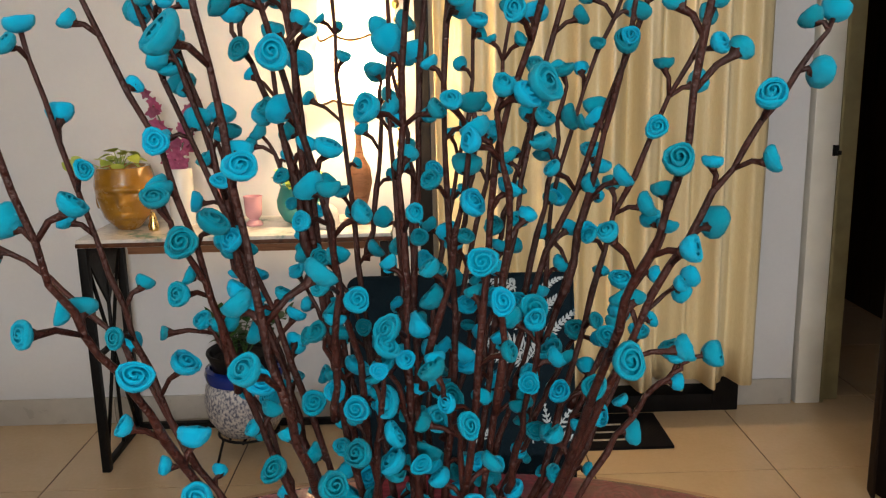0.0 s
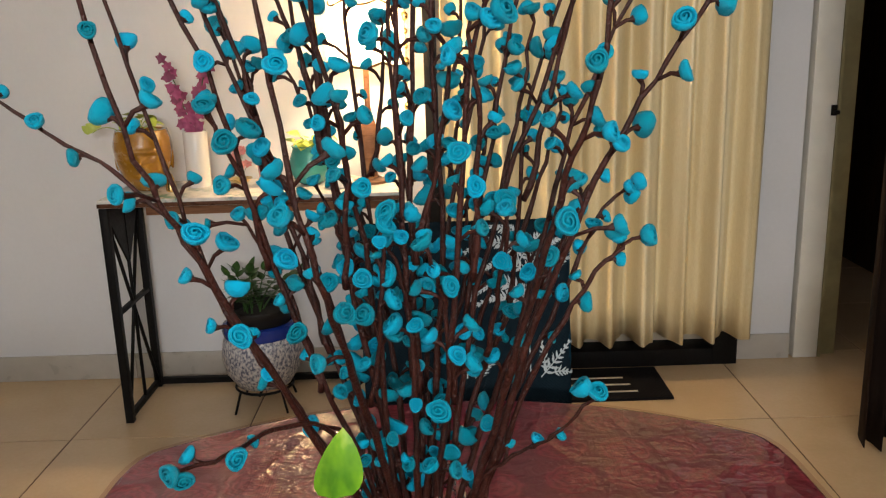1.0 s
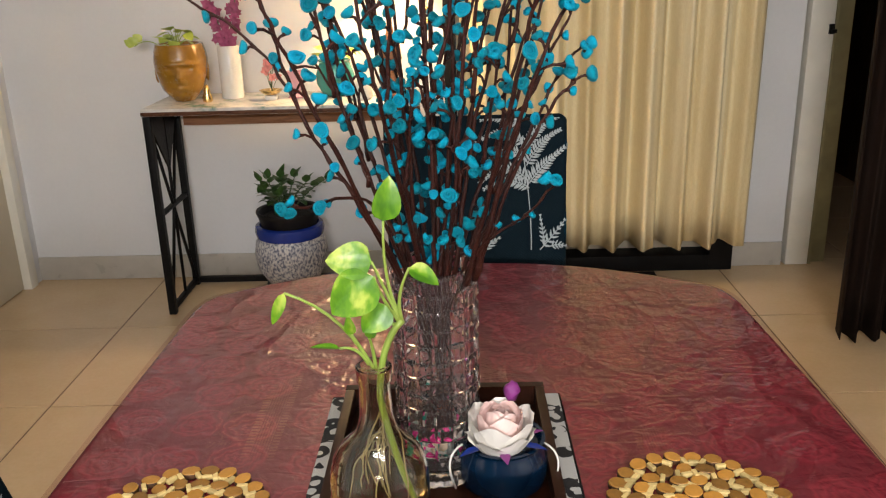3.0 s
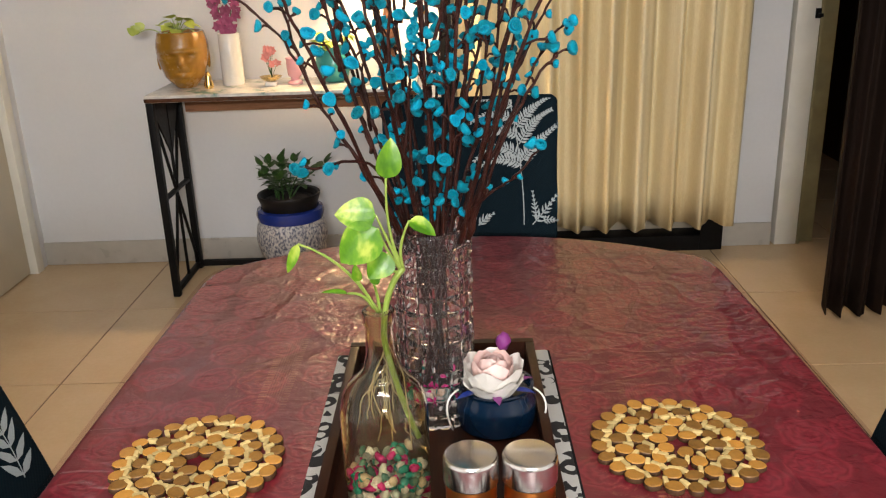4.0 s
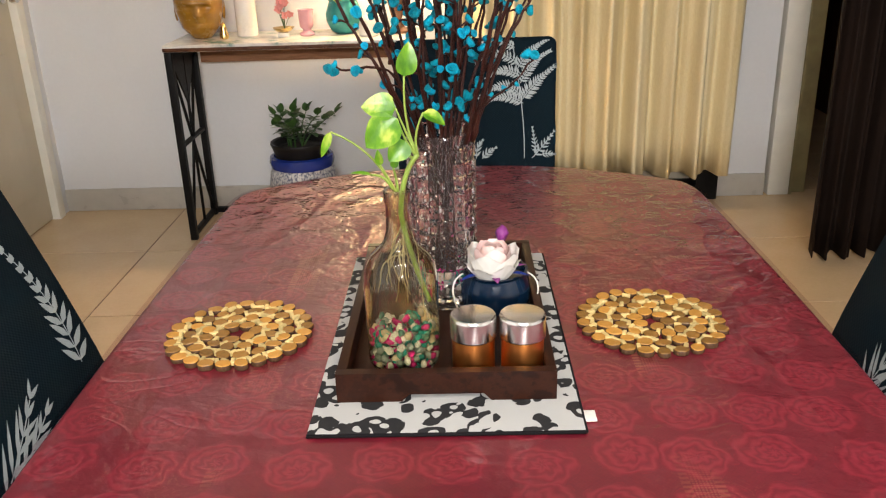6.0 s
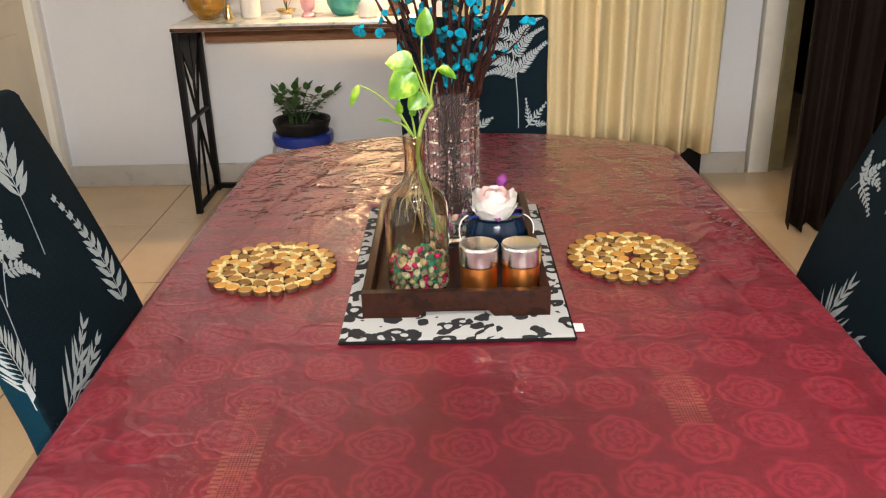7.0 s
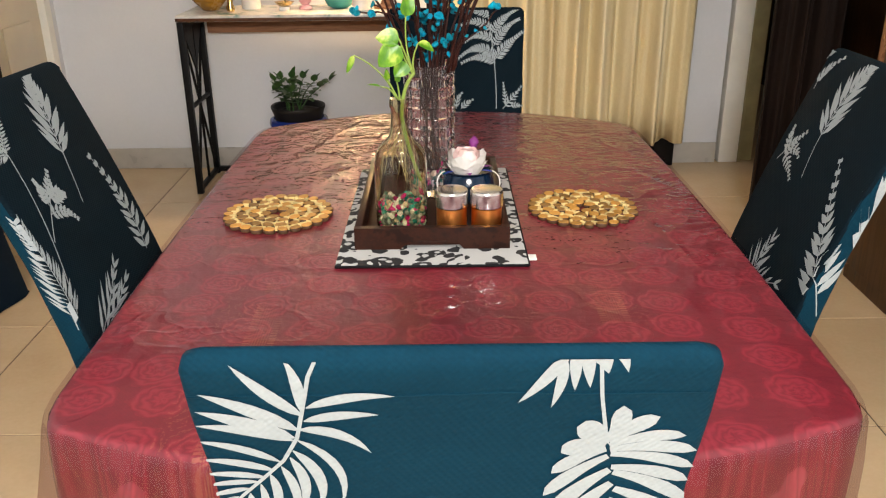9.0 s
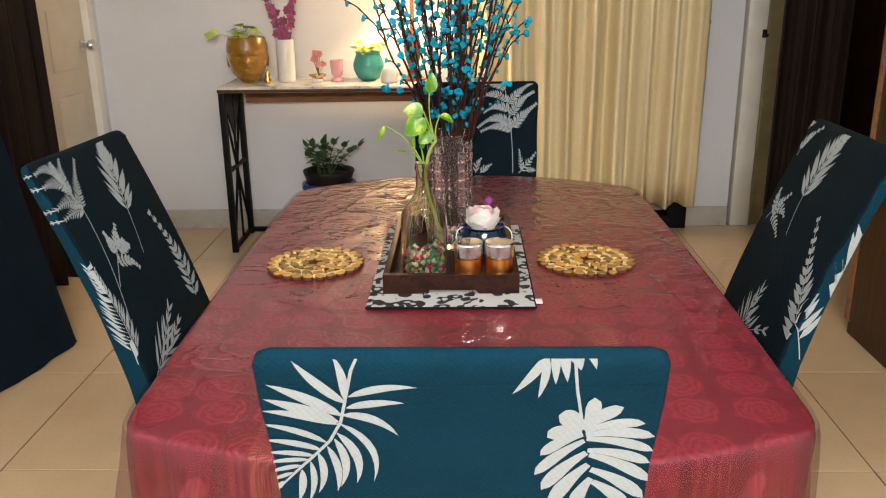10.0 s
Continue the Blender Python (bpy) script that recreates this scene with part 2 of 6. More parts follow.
def shade_cloth(name):
    k = Nodes(name)
    col = k.ramp(k.noise(40.0), (0.3, (0.86, 0.78, 0.62)), (0.7, (0.95, 0.9, 0.78)))
    dif = k.n("BsdfDiffuse", 0, Color=col)
    tra = k.n("BsdfTranslucent", 0, Color=col)
    out = next(n for n in k.t.nodes if n.type == "OUTPUT_MATERIAL")
    k.t.links.new(k.n("MixShader", 0, i0=0.6, i1=dif, i2=tra), out.inputs[0])
    return k.m


def curtain_cloth(name, lo, hi, rough, stripes, gloss=0.5):
    k = Nodes(name, Roughness=rough, Specular_IOR_Level=gloss)
    w = k.where(1, 1, 0.05)
    a = k.noise(stripes, w, 3.0)
    b = k.noise(300.0, k.where(1, 1, 0.2))
    k.set("Base Color", k.ramp(k.maths("MULTIPLY_ADD", a, 0.7, k.maths("MULTIPLY", b, 0.3)), (0.3, lo), (0.7, hi)))
    k.set("Normal", k.bump(b, 0.2, 0.001))
    return k.m


def speckle(name):
    k = Nodes(name, Roughness=0.45)
    a = k.n("TexNoise", 0, Vector=k.where(1, 1, 0.7), Scale=120.0, Detail=4.0)
    k.set("Base Color", k.ramp(a, (0.38, (0.10, 0.11, 0.17)), (0.5, (0.40, 0.40, 0.43)), (0.6, (0.62, 0.60, 0.58))))
    k.set("Normal", k.bump(a, 0.5, 0.004))
    return k.m


def marble(name):
    k = Nodes(name, Roughness=0.2)
    a = k.noise(7.0, None, 7.0, 0.7)
    k.set("Base Color", k.ramp(a, (0.36, (0.16, 0.30, 0.26)), (0.46, (0.62, 0.60, 0.55)), (0.6, (0.80, 0.76, 0.70))))
    return k.m


M_WALL = wall_paint("wall_paint", (0.755, 0.765, 0.785))
M_CEIL = wall_paint("ceiling_paint", (0.8, 0.8, 0.79))
M_TRIM = plain("cream_gloss_paint", (0.83, 0.81, 0.73), 0.35, 0.08, 12.0, 0.08)
M_OLIVE = plain("old_olive_paint", (0.33, 0.29, 0.15), 0.5, 0.25, 14.0, 0.2)
M_DOOR = plain("cream_door_paint", (0.62, 0.55, 0.42), 0.4, 0.08, 8.0, 0.08)
M_TILE = tile_stone("beige_floor_tile")
M_GROUT = plain("dark_grout", (0.07, 0.05, 0.035), 0.9)
M_SKIRT = plain("grey_skirting_tile", (0.50, 0.47, 0.42), 0.3, 0.12, 14.0, 0.05)
M_BLACK = plain("black_painted_steel", (0.007, 0.0065, 0.0065), 0.5, 0.4, 60.0, 0.2, Specular_IOR_Level=0.15)
M_CLOTH = red_lace("red_lace_under_clear_sheet")
M_FILM = clear_film("clear_plastic_sheet", (0.82, 0.74, 0.76), 0.022, 0.02)
M_PRINT = animal_print("black_and_white_animal_print")
M_TRAY = wood("dark_stained_wood", (0.012, 0.0030, 0.0012), (0.034, 0.0090, 0.0034), 0.42)
M_TABLE = wood("table_wood", (0.05, 0.02, 0.01), (0.14, 0.06, 0.03), 0.4)
M_APRON = wood("brown_apron_wood", (0.20, 0.09, 0.045), (0.36, 0.18, 0.10), 0.5, 1.0, (2.5, 30.0, 30.0))
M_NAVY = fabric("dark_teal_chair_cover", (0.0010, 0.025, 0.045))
# darker copy of the chair cover, for the shaded fronts of the backrests
M_FRONT_SHADE = fabric("shaded_chair_cover_front", (0.0022, 0.0085, 0.0135))
M_DRAPE = fabric("dark_navy_drape", (0.003, 0.010, 0.020))
M_WHITEPRINT = fabric("white_leaf_print", (0.345, 0.385, 0.395), 0.85, 900.0, 0.0, 0.1)
M_GLASS = glass("clear_glass", (1.0, 0.955, 0.96), 0.03, 1.36, 0.985)
M_GREENGLASS = glass("bottle_glass", (0.90, 0.86, 0.68), 0.0, 1.48, 1.0)
M_STEM = plain("dark_brown_bark", (0.030, 0.0066, 0.0036), 0.42, 0.7, 90.0, 0.7, 0.003, 0.0, Specular_IOR_Level=0.3)
M_BUD = tinted("turquoise_paper_bud", (0.0006, 0.34, 0.50), 0.42, 0.36, 120.0, 0.6, 0.003, 0.0, 0.02, Specular_IOR_Level=0.26)
M_LEAF = variegated("bright_green_pothos_leaf")
M_STALK = leafy("pale_green_stalk", (0.16, 0.28, 0.03), (0.36, 0.45, 0.10), 30.0)
M_ROOT = leafy("pale_root", (0.30, 0.24, 0.12), (0.52, 0.45, 0.27), 60.0, 0.6)
M_DARKLEAF = leafy("dark_green_leaf", (0.015, 0.05, 0.012), (0.06, 0.14, 0.03), 20.0)
M_LIMELEAF = leafy("lime_leaf", (0.22, 0.32, 0.03), (0.55, 0.62, 0.10), 20.0)
M_GOLD = plain("golden_glazed_ceramic", (0.33, 0.155, 0.012), 0.25, 0.3, 20.0, 0.05, 0.002, 0.0, Coat_Weight=0.6)
M_BRASS = plain("brass", (0.75, 0.52, 0.2), 0.25, 0.15, 40.0, 0.05, 0.001, 1.0)
M_STEEL = plain("polished_steel", (0.78, 0.77, 0.75), 0.2, 0.08, 30.0, 0.03, 0.001, 1.0)
M_COPPER = plain("copper_lacquer", (0.95, 0.36, 0.09), 0.32, 0.12, 50.0, 0.03, 0.001, 1.0)
M_WHITECER = plain("white_ceramic", (0.78, 0.76, 0.72), 0.25, 0.05, 10.0, 0.03)
M_TEAL = plain("teal_glazed_ceramic", (0.05, 0.30, 0.27), 0.2, 0.15, 25.0, 0.06)
M_BLUEPOT = plain("dark_blue_glass", (0.002, 0.013, 0.035), 0.12, 0.2, 10.0, 0.02)
M_BLUERIM = plain("cobalt_blue_glaze", (0.01, 0.03, 0.22), 0.2, 0.2, 20.0, 0.05)
M_SPECKLE = speckle("speckled_stoneware")
M_SOIL = plain("dark_soil", (0.02, 0.014, 0.01), 0.95, 0.5, 60.0, 0.8, 0.01)
M_BLACKPOT = plain("black_plastic", (0.010, 0.009, 0.009), 0.45, 0.2, 30.0, 0.05, Specular_IOR_Level=0.25)
M_PINKGLASS = plain("pink_glass", (0.72, 0.38, 0.43), 0.15, 0.1, 20.0, 0.03)
M_PINK = tinted("pink_petals", (0.70, 0.26, 0.24), 0.2, 0.6, 60.0)
M_ORCHID = tinted("magenta_orchid_petals", (0.30, 0.055, 0.13), 0.45, 0.6, 60.0)
M_ROSE = tinted("pale_pink_rose_petals", (0.85, 0.62, 0.58), 0.08, 0.6, 60.0, 0.2)
M_ROSEW = tinted("white_rose_petals", (0.82, 0.79, 0.74), 0.06, 0.6, 60.0, 0.2)
M_PURPLE = plain("purple_petals", (0.22, 0.03, 0.20), 0.6, 0.3, 50.0)
M_CORD = plain("white_cord", (0.75, 0.74, 0.70), 0.8, 0.1, 200.0, 0.4)
M_MARBLE = marble("resin_marble_top")
M_CURTAIN = curtain_cloth("cream_satin_curtain", (0.68, 0.54, 0.28), (0.91, 0.81, 0.55), 0.34, 9.0, 0.5)
M_DARKCURT = curtain_cloth("dark_brown_curtain", (0.010, 0.006, 0.005), (0.022, 0.013, 0.009), 0.7, 12.0, 0.1)
# wardrobe laminate; the hall walls take it too, in place of missing light
M_CABINET = wood("dark_laminate_and_unlit_hall", (0.034, 0.016, 0.006), (0.075, 0.037, 0.014), 0.45, 1.0, (18.0, 18.0, 1.5))
M_RUG = fabric("black_rug_pile", (0.010, 0.009, 0.010), 0.95, 400.0)
M_RUGLINE = fabric("cream_rug_stripe", (0.55, 0.50, 0.42), 0.95, 400.0)
M_SHADE = shade_cloth("lamp_shade_cloth")
M_BULB = emitter("lamp_bulb_light", (1.0, 0.72, 0.42), 60.0)
M_TUBE = emitter("tube_light", (1.0, 0.97, 0.94), 14.0)
M_FRINGE = plain("bronze_braid", (0.22, 0.11, 0.03), 0.5, 0.3, 200.0, 0.4)
M_DISC = tinted("honey_wood_disc", (0.40, 0.19, 0.032), 0.58, 0.45, 120.0, 0.3, 0.001)
M_BARK = plain("disc_bark", (0.075, 0.032, 0.010), 0.7, 0.3, 120.0, 0.5)
M_LINK = tinted("pale_wood_link", (0.66, 0.50, 0.21), 0.3, 0.45, 120.0, 0.3, 0.001)
PEBBLE = [plain("pebble_" + n, c, 0.25, 0.2, 40.0, 0.05) for n, c in (
    ("white", (0.72, 0.70, 0.66)), ("pink", (0.60, 0.02, 0.22)), ("teal", (0.03, 0.32, 0.27)),
    ("green", (0.10, 0.26, 0.20)), ("cream", (0.60, 0.50, 0.36)), ("grey", (0.32, 0.38, 0.36)))]


# ---- mesh helpers ----
def part(name, bm, material, parent=None, label="", smooth=True, angle=0.7):
    """Links a bmesh as one mesh object, under parent if given."""
    me = bpy.data.meshes.new(name)
    if smooth:
        for e in bm.edges:
            if len(e.link_faces) == 2 and e.calc_face_angle(0) > angle:
                e.smooth = False
        for fc in bm.faces:
            fc.smooth = True
    bm.to_mesh(me)
    bm.free()
    for mt in material if isinstance(material, (list, tuple)) else (material,):
        me.materials.append(mt)
    ob = new(name, me)
    if parent is not None:
        ob.parent = parent
    if label:
        ob["label"] = label
    return ob


def box(x0, x1, y0, y1, z0, z1, bevel=0.0, bm=None):
    own = bmesh.new()
    bmesh.ops.create_cube(own, size=1, matrix=Matrix.Translation(((x0 + x1) / 2, (y0 + y1) / 2, (z0 + z1) / 2)) @ Matrix.Diagonal((x1 - x0, y1 - y0, z1 - z0, 1)))
    if bevel:
        bmesh.ops.bevel(own, geom=list(own.edges), offset=bevel, segments=2, affect="EDGES", profile=0.6)
    return join(bm, own) if bm is not None else own


def join(bm, own, m=None):
    if m is not None:
        bmesh.ops.transform(own, matrix=m, verts=own.verts)
    me = bpy.data.meshes.new("tmp")
    own.to_mesh(me)
    own.free()
    bm.from_mesh(me)
    bpy.data.meshes.remove(me)
    return bm


def turned(profile, n=32, cap=True, centre=(0, 0)):
    """A body turned about z from (radius, height) pairs."""
    bm = bmesh.new()
    rings = []
    for r, z in profile:
        if r < 1e-6:
            rings.append([bm.verts.new((centre[0], centre[1], z))])
        else:
            rings.append([bm.verts.new((centre[0] + r * math.cos(2 * math.pi * i / n), centre[1] + r * math.sin(2 * math.pi * i / n), z)) for i in range(n)])
    for a, b in zip(rings, rings[1:]):
        for i in range(n):
            j = (i + 1) % n
            if len(a) == 1 and len(b) == 1:
                continue
            if len(a) == 1:
                bm.faces.new((a[0], b[i], b[j]))
            elif len(b) == 1:
                bm.faces.new((a[i], b[0], a[j]))
            else:
                bm.faces.new((a[i], a[j], b[j], b[i]))
    if cap:
        for ring in (rings[0], rings[-1]):
            if len(ring) > 1:
                bm.faces.new(ring)
    bmesh.ops.recalc_face_normals(bm, faces=bm.faces)
    return bm


def tube(points, radii, n=6, bm=None, cap=True):
    """A round tapered tube along points."""
    own = bm if bm is not None else bmesh.new()
    pts = [Vector(p) for p in points]
    if not isinstance(radii, list):
        radii = [radii] * len(pts)
    rings, side = [], None
    for i, p in enumerate(pts):
        d = (pts[min(i + 1, len(pts) - 1)] - pts[max(i - 1, 0)]).normalized()
        if side is None:
            side = d.orthogonal().normalized()
        side = (side - d * side.dot(d)).normalized()
        up = d.cross(side)
        rings.append([own.verts.new(p + radii[i] * (math.cos(2 * math.pi * k / n) * side + math.sin(2 * math.pi * k / n) * up)) for k in range(n)])
    for a, b in zip(rings, rings[1:]):
        for i in range(n):
            own.faces.new((a[i], a[(i + 1) % n], b[(i + 1) % n], b[i]))
    if cap:
        own.faces.new(list(reversed(rings[0])))
        own.faces.new(rings[-1])
    return own


def bent(p0, p1, p2, n=8):
    """Points on a bend from p0 to p2, pulled to p1."""
    p0, p1, p2 = Vector(p0), Vector(p1), Vector(p2)
    return [(1 - t) ** 2 * p0 + 2 * t * (1 - t) * p1 + t * t * p2 for t in (i / n for i in range(n + 1))]


def blob(r, at=(0, 0, 0), squash=(1, 1, 1), sub=2, rough=0.0, bm=None, seed=0):
    own = bmesh.new()
    bmesh.ops.create_icosphere(own, subdivisions=sub, radius=1)
    for v in own.verts:
        k = 1 + rough * noise.noise(v.co * 2.3 + Vector((seed * 7.1, 0, 0)))
        v.co = Vector((v.co.x * squash[0], v.co.y * squash[1], v.co.z * squash[2])) * (r * k) + Vector(at)
    return join(bm, own) if bm is not None else own


def leaf_blade(base, tip, width, up, cup=0.25, n=7, bm=None, point=1.6, heart=False):
    """A folded, pointed leaf from base to tip with a little thickness."""
    own = bm if bm is not None else bmesh.new()
    base, tip = Vector(base), Vector(tip)
    d = tip - base
    side = d.cross(Vector(up)).normalized()
    nrm = side.cross(d).normalized()
    rows = []
    for i in range(n + 1):
        t = i / n
        w = width * (math.sin(math.pi * min(1, t ** 0.70)) ** 0.72 if heart else math.sin(math.pi * min(1, t ** 0.8)) * (1 - 0.35 * t ** point))
        mid = base + d * t - nrm * (0.18 * d.length * t * t)
        rows.append([own.verts.new(mid + side * w * s + nrm * (cup * w * abs(s))) for s in (-1, -0.5, 0, 0.5, 1)])
    for a, b in zip(rows, rows[1:]):
        for j in range(4):
            own.faces.new((a[j], a[j + 1], b[j + 1], b[j]))
    return own


def thing(name, label, category, group="", kind="", at=(0, 0, 0), rz=0.0):
    ob = new(name)
    ob.empty_display_size = 0.05
    ob.matrix_basis = pose(*at, 0, 0, rz)
    return tagged(ob, label, category, group, kind)


# ---- the room ----
XL, XR, YB, YF, ZC = -1.86, 2.35, 3.165, -3.0, 2.7
setting = lambda ob, label, cat: tagged(ob, label, cat, kind="structure")
DOOR_X0, DOOR_X1, DOOR_H = 0.0, 1.19, 2.1
HALL_X0 = 1.62

bm = box(XL - 0.12, DOOR_X0, YB, YB + 0.15, 0, ZC)
box(DOOR_X1, HALL_X0 - 0.2, YB, YB + 0.15, 0, ZC, 0, bm)
box(DOOR_X0, DOOR_X1, YB, YB + 0.15, DOOR_H, ZC, 0, bm)
box(HALL_X0 - 0.2, XR + 0.12, YB, YB + 0.15, DOOR_H, ZC, 0, bm)
setting(part("wall_back", bm, M_WALL), "off-white painted plaster wall behind the console table", "wall")
LD0, LD1, LDH = 2.20, 3.05, 2.08
bm = box(XL - 0.12, XL, YF, LD0, 0, ZC)
box(XL - 0.12, XL, LD1, YB, 0, ZC, 0, bm)
box(XL - 0.12, XL, LD0, LD1, LDH, ZC, 0, bm)
setting(part("wall_left", bm, M_WALL), "off-white painted plaster wall with a cream door", "wall")
setting(part("wall_right", box(XR, XR + 0.12, YF, YB, 0, ZC), M_WALL), "off-white painted plaster side wall", "wall")
setting(part("wall_front", box(XL - 0.12, XR + 0.12, YF - 0.12, YF, 0, ZC), M_WALL), "off-white painted plaster wall with a tube light", "wall")
setting(part("ceiling", box(XL - 0.12, XR + 0.12, YF - 0.12, 5.2, ZC, ZC + 0.1), M_CEIL), "white painted flat ceiling", "ceiling")
# the room past the opening, its darkness put into the walls' dark brown colour
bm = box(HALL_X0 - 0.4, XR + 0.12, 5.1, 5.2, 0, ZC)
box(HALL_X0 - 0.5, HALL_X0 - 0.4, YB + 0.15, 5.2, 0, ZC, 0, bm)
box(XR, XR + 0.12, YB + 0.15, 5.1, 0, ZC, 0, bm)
setting(part("wall_hall", bm, M_CABINET), "wall of the room beyond the opening, coloured dark to look unlit", "wall")

floor = setting(part("floor", box(XL - 0.12, XR + 0.12, YF, 5.2, -0.08, -0.003), M_GROUT), "beige square floor tiles with dark joints", "floor")


def skirting(name, x0, x1):
    bm = bmesh.new()
    x = x0
    while x < x1 - 0.01:
        e = min(x1, x + 0.61)
        box(x + 0.0012, e - 0.0012, YB - 0.012, YB - 0.0005, 0.001, 0.106, 0.0015, bm)
        x = e
    return setting(part(name, bm, M_SKIRT), "grey tile skirting along the foot of the wall", "baseboard")


skirting("baseboard", XL, DOOR_X0 - 0.04)
skirting("baseboard", DOOR_X1, HALL_X0 - 0.2)

# upright and lining of the wide opening
bm = box(1.437, 1.535, YB - 0.012, YB + 0.16, 0, DOOR_H + 0.08, 0.006)
setting(part("trim", bm, M_TRIM), "cream painted door upright with chipped edges", "trim")
bm = box(1.537, HALL_X0, YB + 0.02, YB + 0.15, 0, DOOR_H, 0.004)
box(1.537, 1.55, YB - 0.01, YB + 0.02, 0, DOOR_H, 0.003, bm)
setting(part("trim", bm, M_OLIVE), "olive inner lining of the door opening", "trim")
latch = thing("door_latch", "small dark metal strike plate on the upright", "latch")
part("plate", box(1.512, 1.534, YB - 0.018, YB - 0.011, 0.985, 1.025, 0.001), M_BLACK, latch)
part("keeper", box(1.520, 1.538, YB - 0.032, YB - 0.018, 0.99, 1.005, 0.001), M_BLACK, latch)

for hz in (1.07, 1.36):
    hg = thing("hook", "small dark metal hook on the wall by the curtain", "hook")
    part("plate", box(1.239, 1.251, YB - 0.004, YB, hz - 0.03, hz + 0.03, 0.001), M_BLACK, hg)
    part("pin", tube([(1.245, YB - 0.003, hz - 0.02), (1.245, YB - 0.02, hz - 0.012), (1.245, YB - 0.022, hz + 0.004)], 0.004, 6), M_BLACK, hg)

# black door frame behind the cream curtain
bm = box(DOOR_X0 - 0.035, DOOR_X0 + 0.012, YB - 0.055, YB + 0.1, 0, DOOR_H + 0.04, 0.003)
box(DOOR_X1 - 0.1, DOOR_X1, YB - 0.055, YB + 0.1, 0, DOOR_H, 0.003, bm)
box(DOOR_X0, DOOR_X1, YB - 0.055, YB + 0.1, DOOR_H, DOOR_H + 0.05, 0.003, bm)
box(DOOR_X0 + 0.012, DOOR_X1 - 0.1, YB - 0.055, YB + 0.1, 0, 0.07, 0.003, bm)
setting(part("door_frame", bm, M_BLACK), "black painted door frame and sill behind the curtain", "door frame")
d2 = setting(thing("door_2", "tan flush door hidden by the curtain", "door"), "tan flush door hidden by the curtain", "door")
part("door_leaf", box(DOOR_X0 + 0.014, DOOR_X1 - 0.102, YB + 0.05, YB + 0.09, 0.072, DOOR_H - 0.002, 0.002), M_DOOR, d2)


def panel_door():
    d = setting(thing("door_1", "closed cream panelled door with a steel knob", "door"), "closed cream panelled door with a steel knob", "door")
    leaf = box(XL - 0.06, XL - 0.022, LD0 + 0.012, LD1 - 0.012, 0.006, LDH - 0.012, 0.003)
    ob = part("door_leaf", leaf, M_DOOR, d)
    for y0, y1 in ((LD0 + 0.1, LD0 + 0.38), (LD0 + 0.46, LD1 - 0.12)):
        for z0, z1 in ((0.16, 0.78), (0.9, 1.18), (1.28, 1.95)):
            part("panel", box(XL - 0.024, XL - 0.014, y0, y1, z0, z1, 0.006), M_DOOR, ob)
    knob = turned([(0.028, 0), (0.028, 0.005), (0.012, 0.01), (0.012, 0.03), (0.024, 0.038), (0.030, 0.05), (0.026, 0.064), (0, 0.068)], 24)
    bmesh.ops.transform(knob, matrix=pose(XL - 0.022, LD1 - 0.055, 1.0, 0, 90, 0), verts=knob.verts)
    part("knob", knob, M_STEEL, d, "round brushed steel knob")
    bm = box(XL - 0.1, XL + 0.012, LD1 - 0.01, LD1 + 0.05, 0, LDH + 0.05, 0.004)
    box(XL - 0.1, XL + 0.012, LD0 - 0.05, LD0 + 0.01, 0, LDH + 0.05, 0.004, bm)
    box(XL - 0.1, XL + 0.012, LD0 + 0.01, LD1 - 0.01, LDH - 0.01, LDH + 0.05, 0.004, bm)
    part("door_frame", bm, M_TRIM, d, "white painted frame")


panel_door()


def folds(name, x0, x1, y, z0, z1, depth, count, material, seed, gather=0.0, scallop=0.02, rz=0.0):
    """A hanging curtain with uneven pleats, its foot hem scalloped."""
    rnd = random.Random(seed)
    nx, nz = count * 18, 14
    ph = [rnd.uniform(-0.7, 0.7) for _ in range(count + 2)]
    am = [rnd.uniform(0.55, 1.15) for _ in range(count + 2)]
    bm = bmesh.new()
    grid = []
    for j in range(nz + 1):
        v = j / nz
        row = []
        for i in range(nx + 1):
            u = i / nx
            k = u * count
            a, f = int(k), k - int(k)
            amp = am[a] * (1 - f) + am[min(a + 1, count + 1)] * f
            p = ph[a] * (1 - f) + ph[min(a + 1, count + 1)] * f
            w = math.sin(2 * math.pi * k + p + 0.35 * math.sin(3 * v + a))
            w = 0.80 * w + 0.22 * math.sin(4.6 * math.pi * k + 2 * p) + 0.05 * math.sin(11 * k + 5 * p)
            x = x0 + (x1 - x0) * u + gather * (0.5 - u) * v * v
            zz = z1 + (z0 - z1) * v - (scallop * (0.5 - 0.5 * w) if j == nz else 0) - 0.004 * math.sin(5 * u)
            row.append(bm.verts.new((x, y + depth * amp * w * (0.65 + 0.35 * v), zz)))
        grid.append(row)
    for a, b in zip(grid, grid[1:]):
        for i in range(nx):
            bm.faces.new((a[i], b[i], b[i + 1], a[i + 1]))
    ob = part(name, bm, material, None, "", True, 1.5)
    s = ob.modifiers.new("thick", "SOLIDIFY")
    s.thickness = 0.003
    return ob


tagged(folds("curtain", 0.03, 1.215, YB - 0.142, 0.150, 2.25, 0.072, 9, M_CURTAIN, 11, 0.02, 0.008), "cream satin curtain hanging in soft pleats", "curtain")
rod = thing("curtain_rod", "dark steel curtain rod above the door", "curtain rod")
part("rod", tube([(-0.1, YB - 0.142, 2.27), (1.34, YB - 0.142, 2.27)], 0.011, 12), M_BLACK, rod)
for x in (-0.06, 1.3):
    part("bracket", box(x - 0.01, x + 0.01, YB - 0.142, YB, 2.262, 2.278, 0.002), M_BLACK, rod)
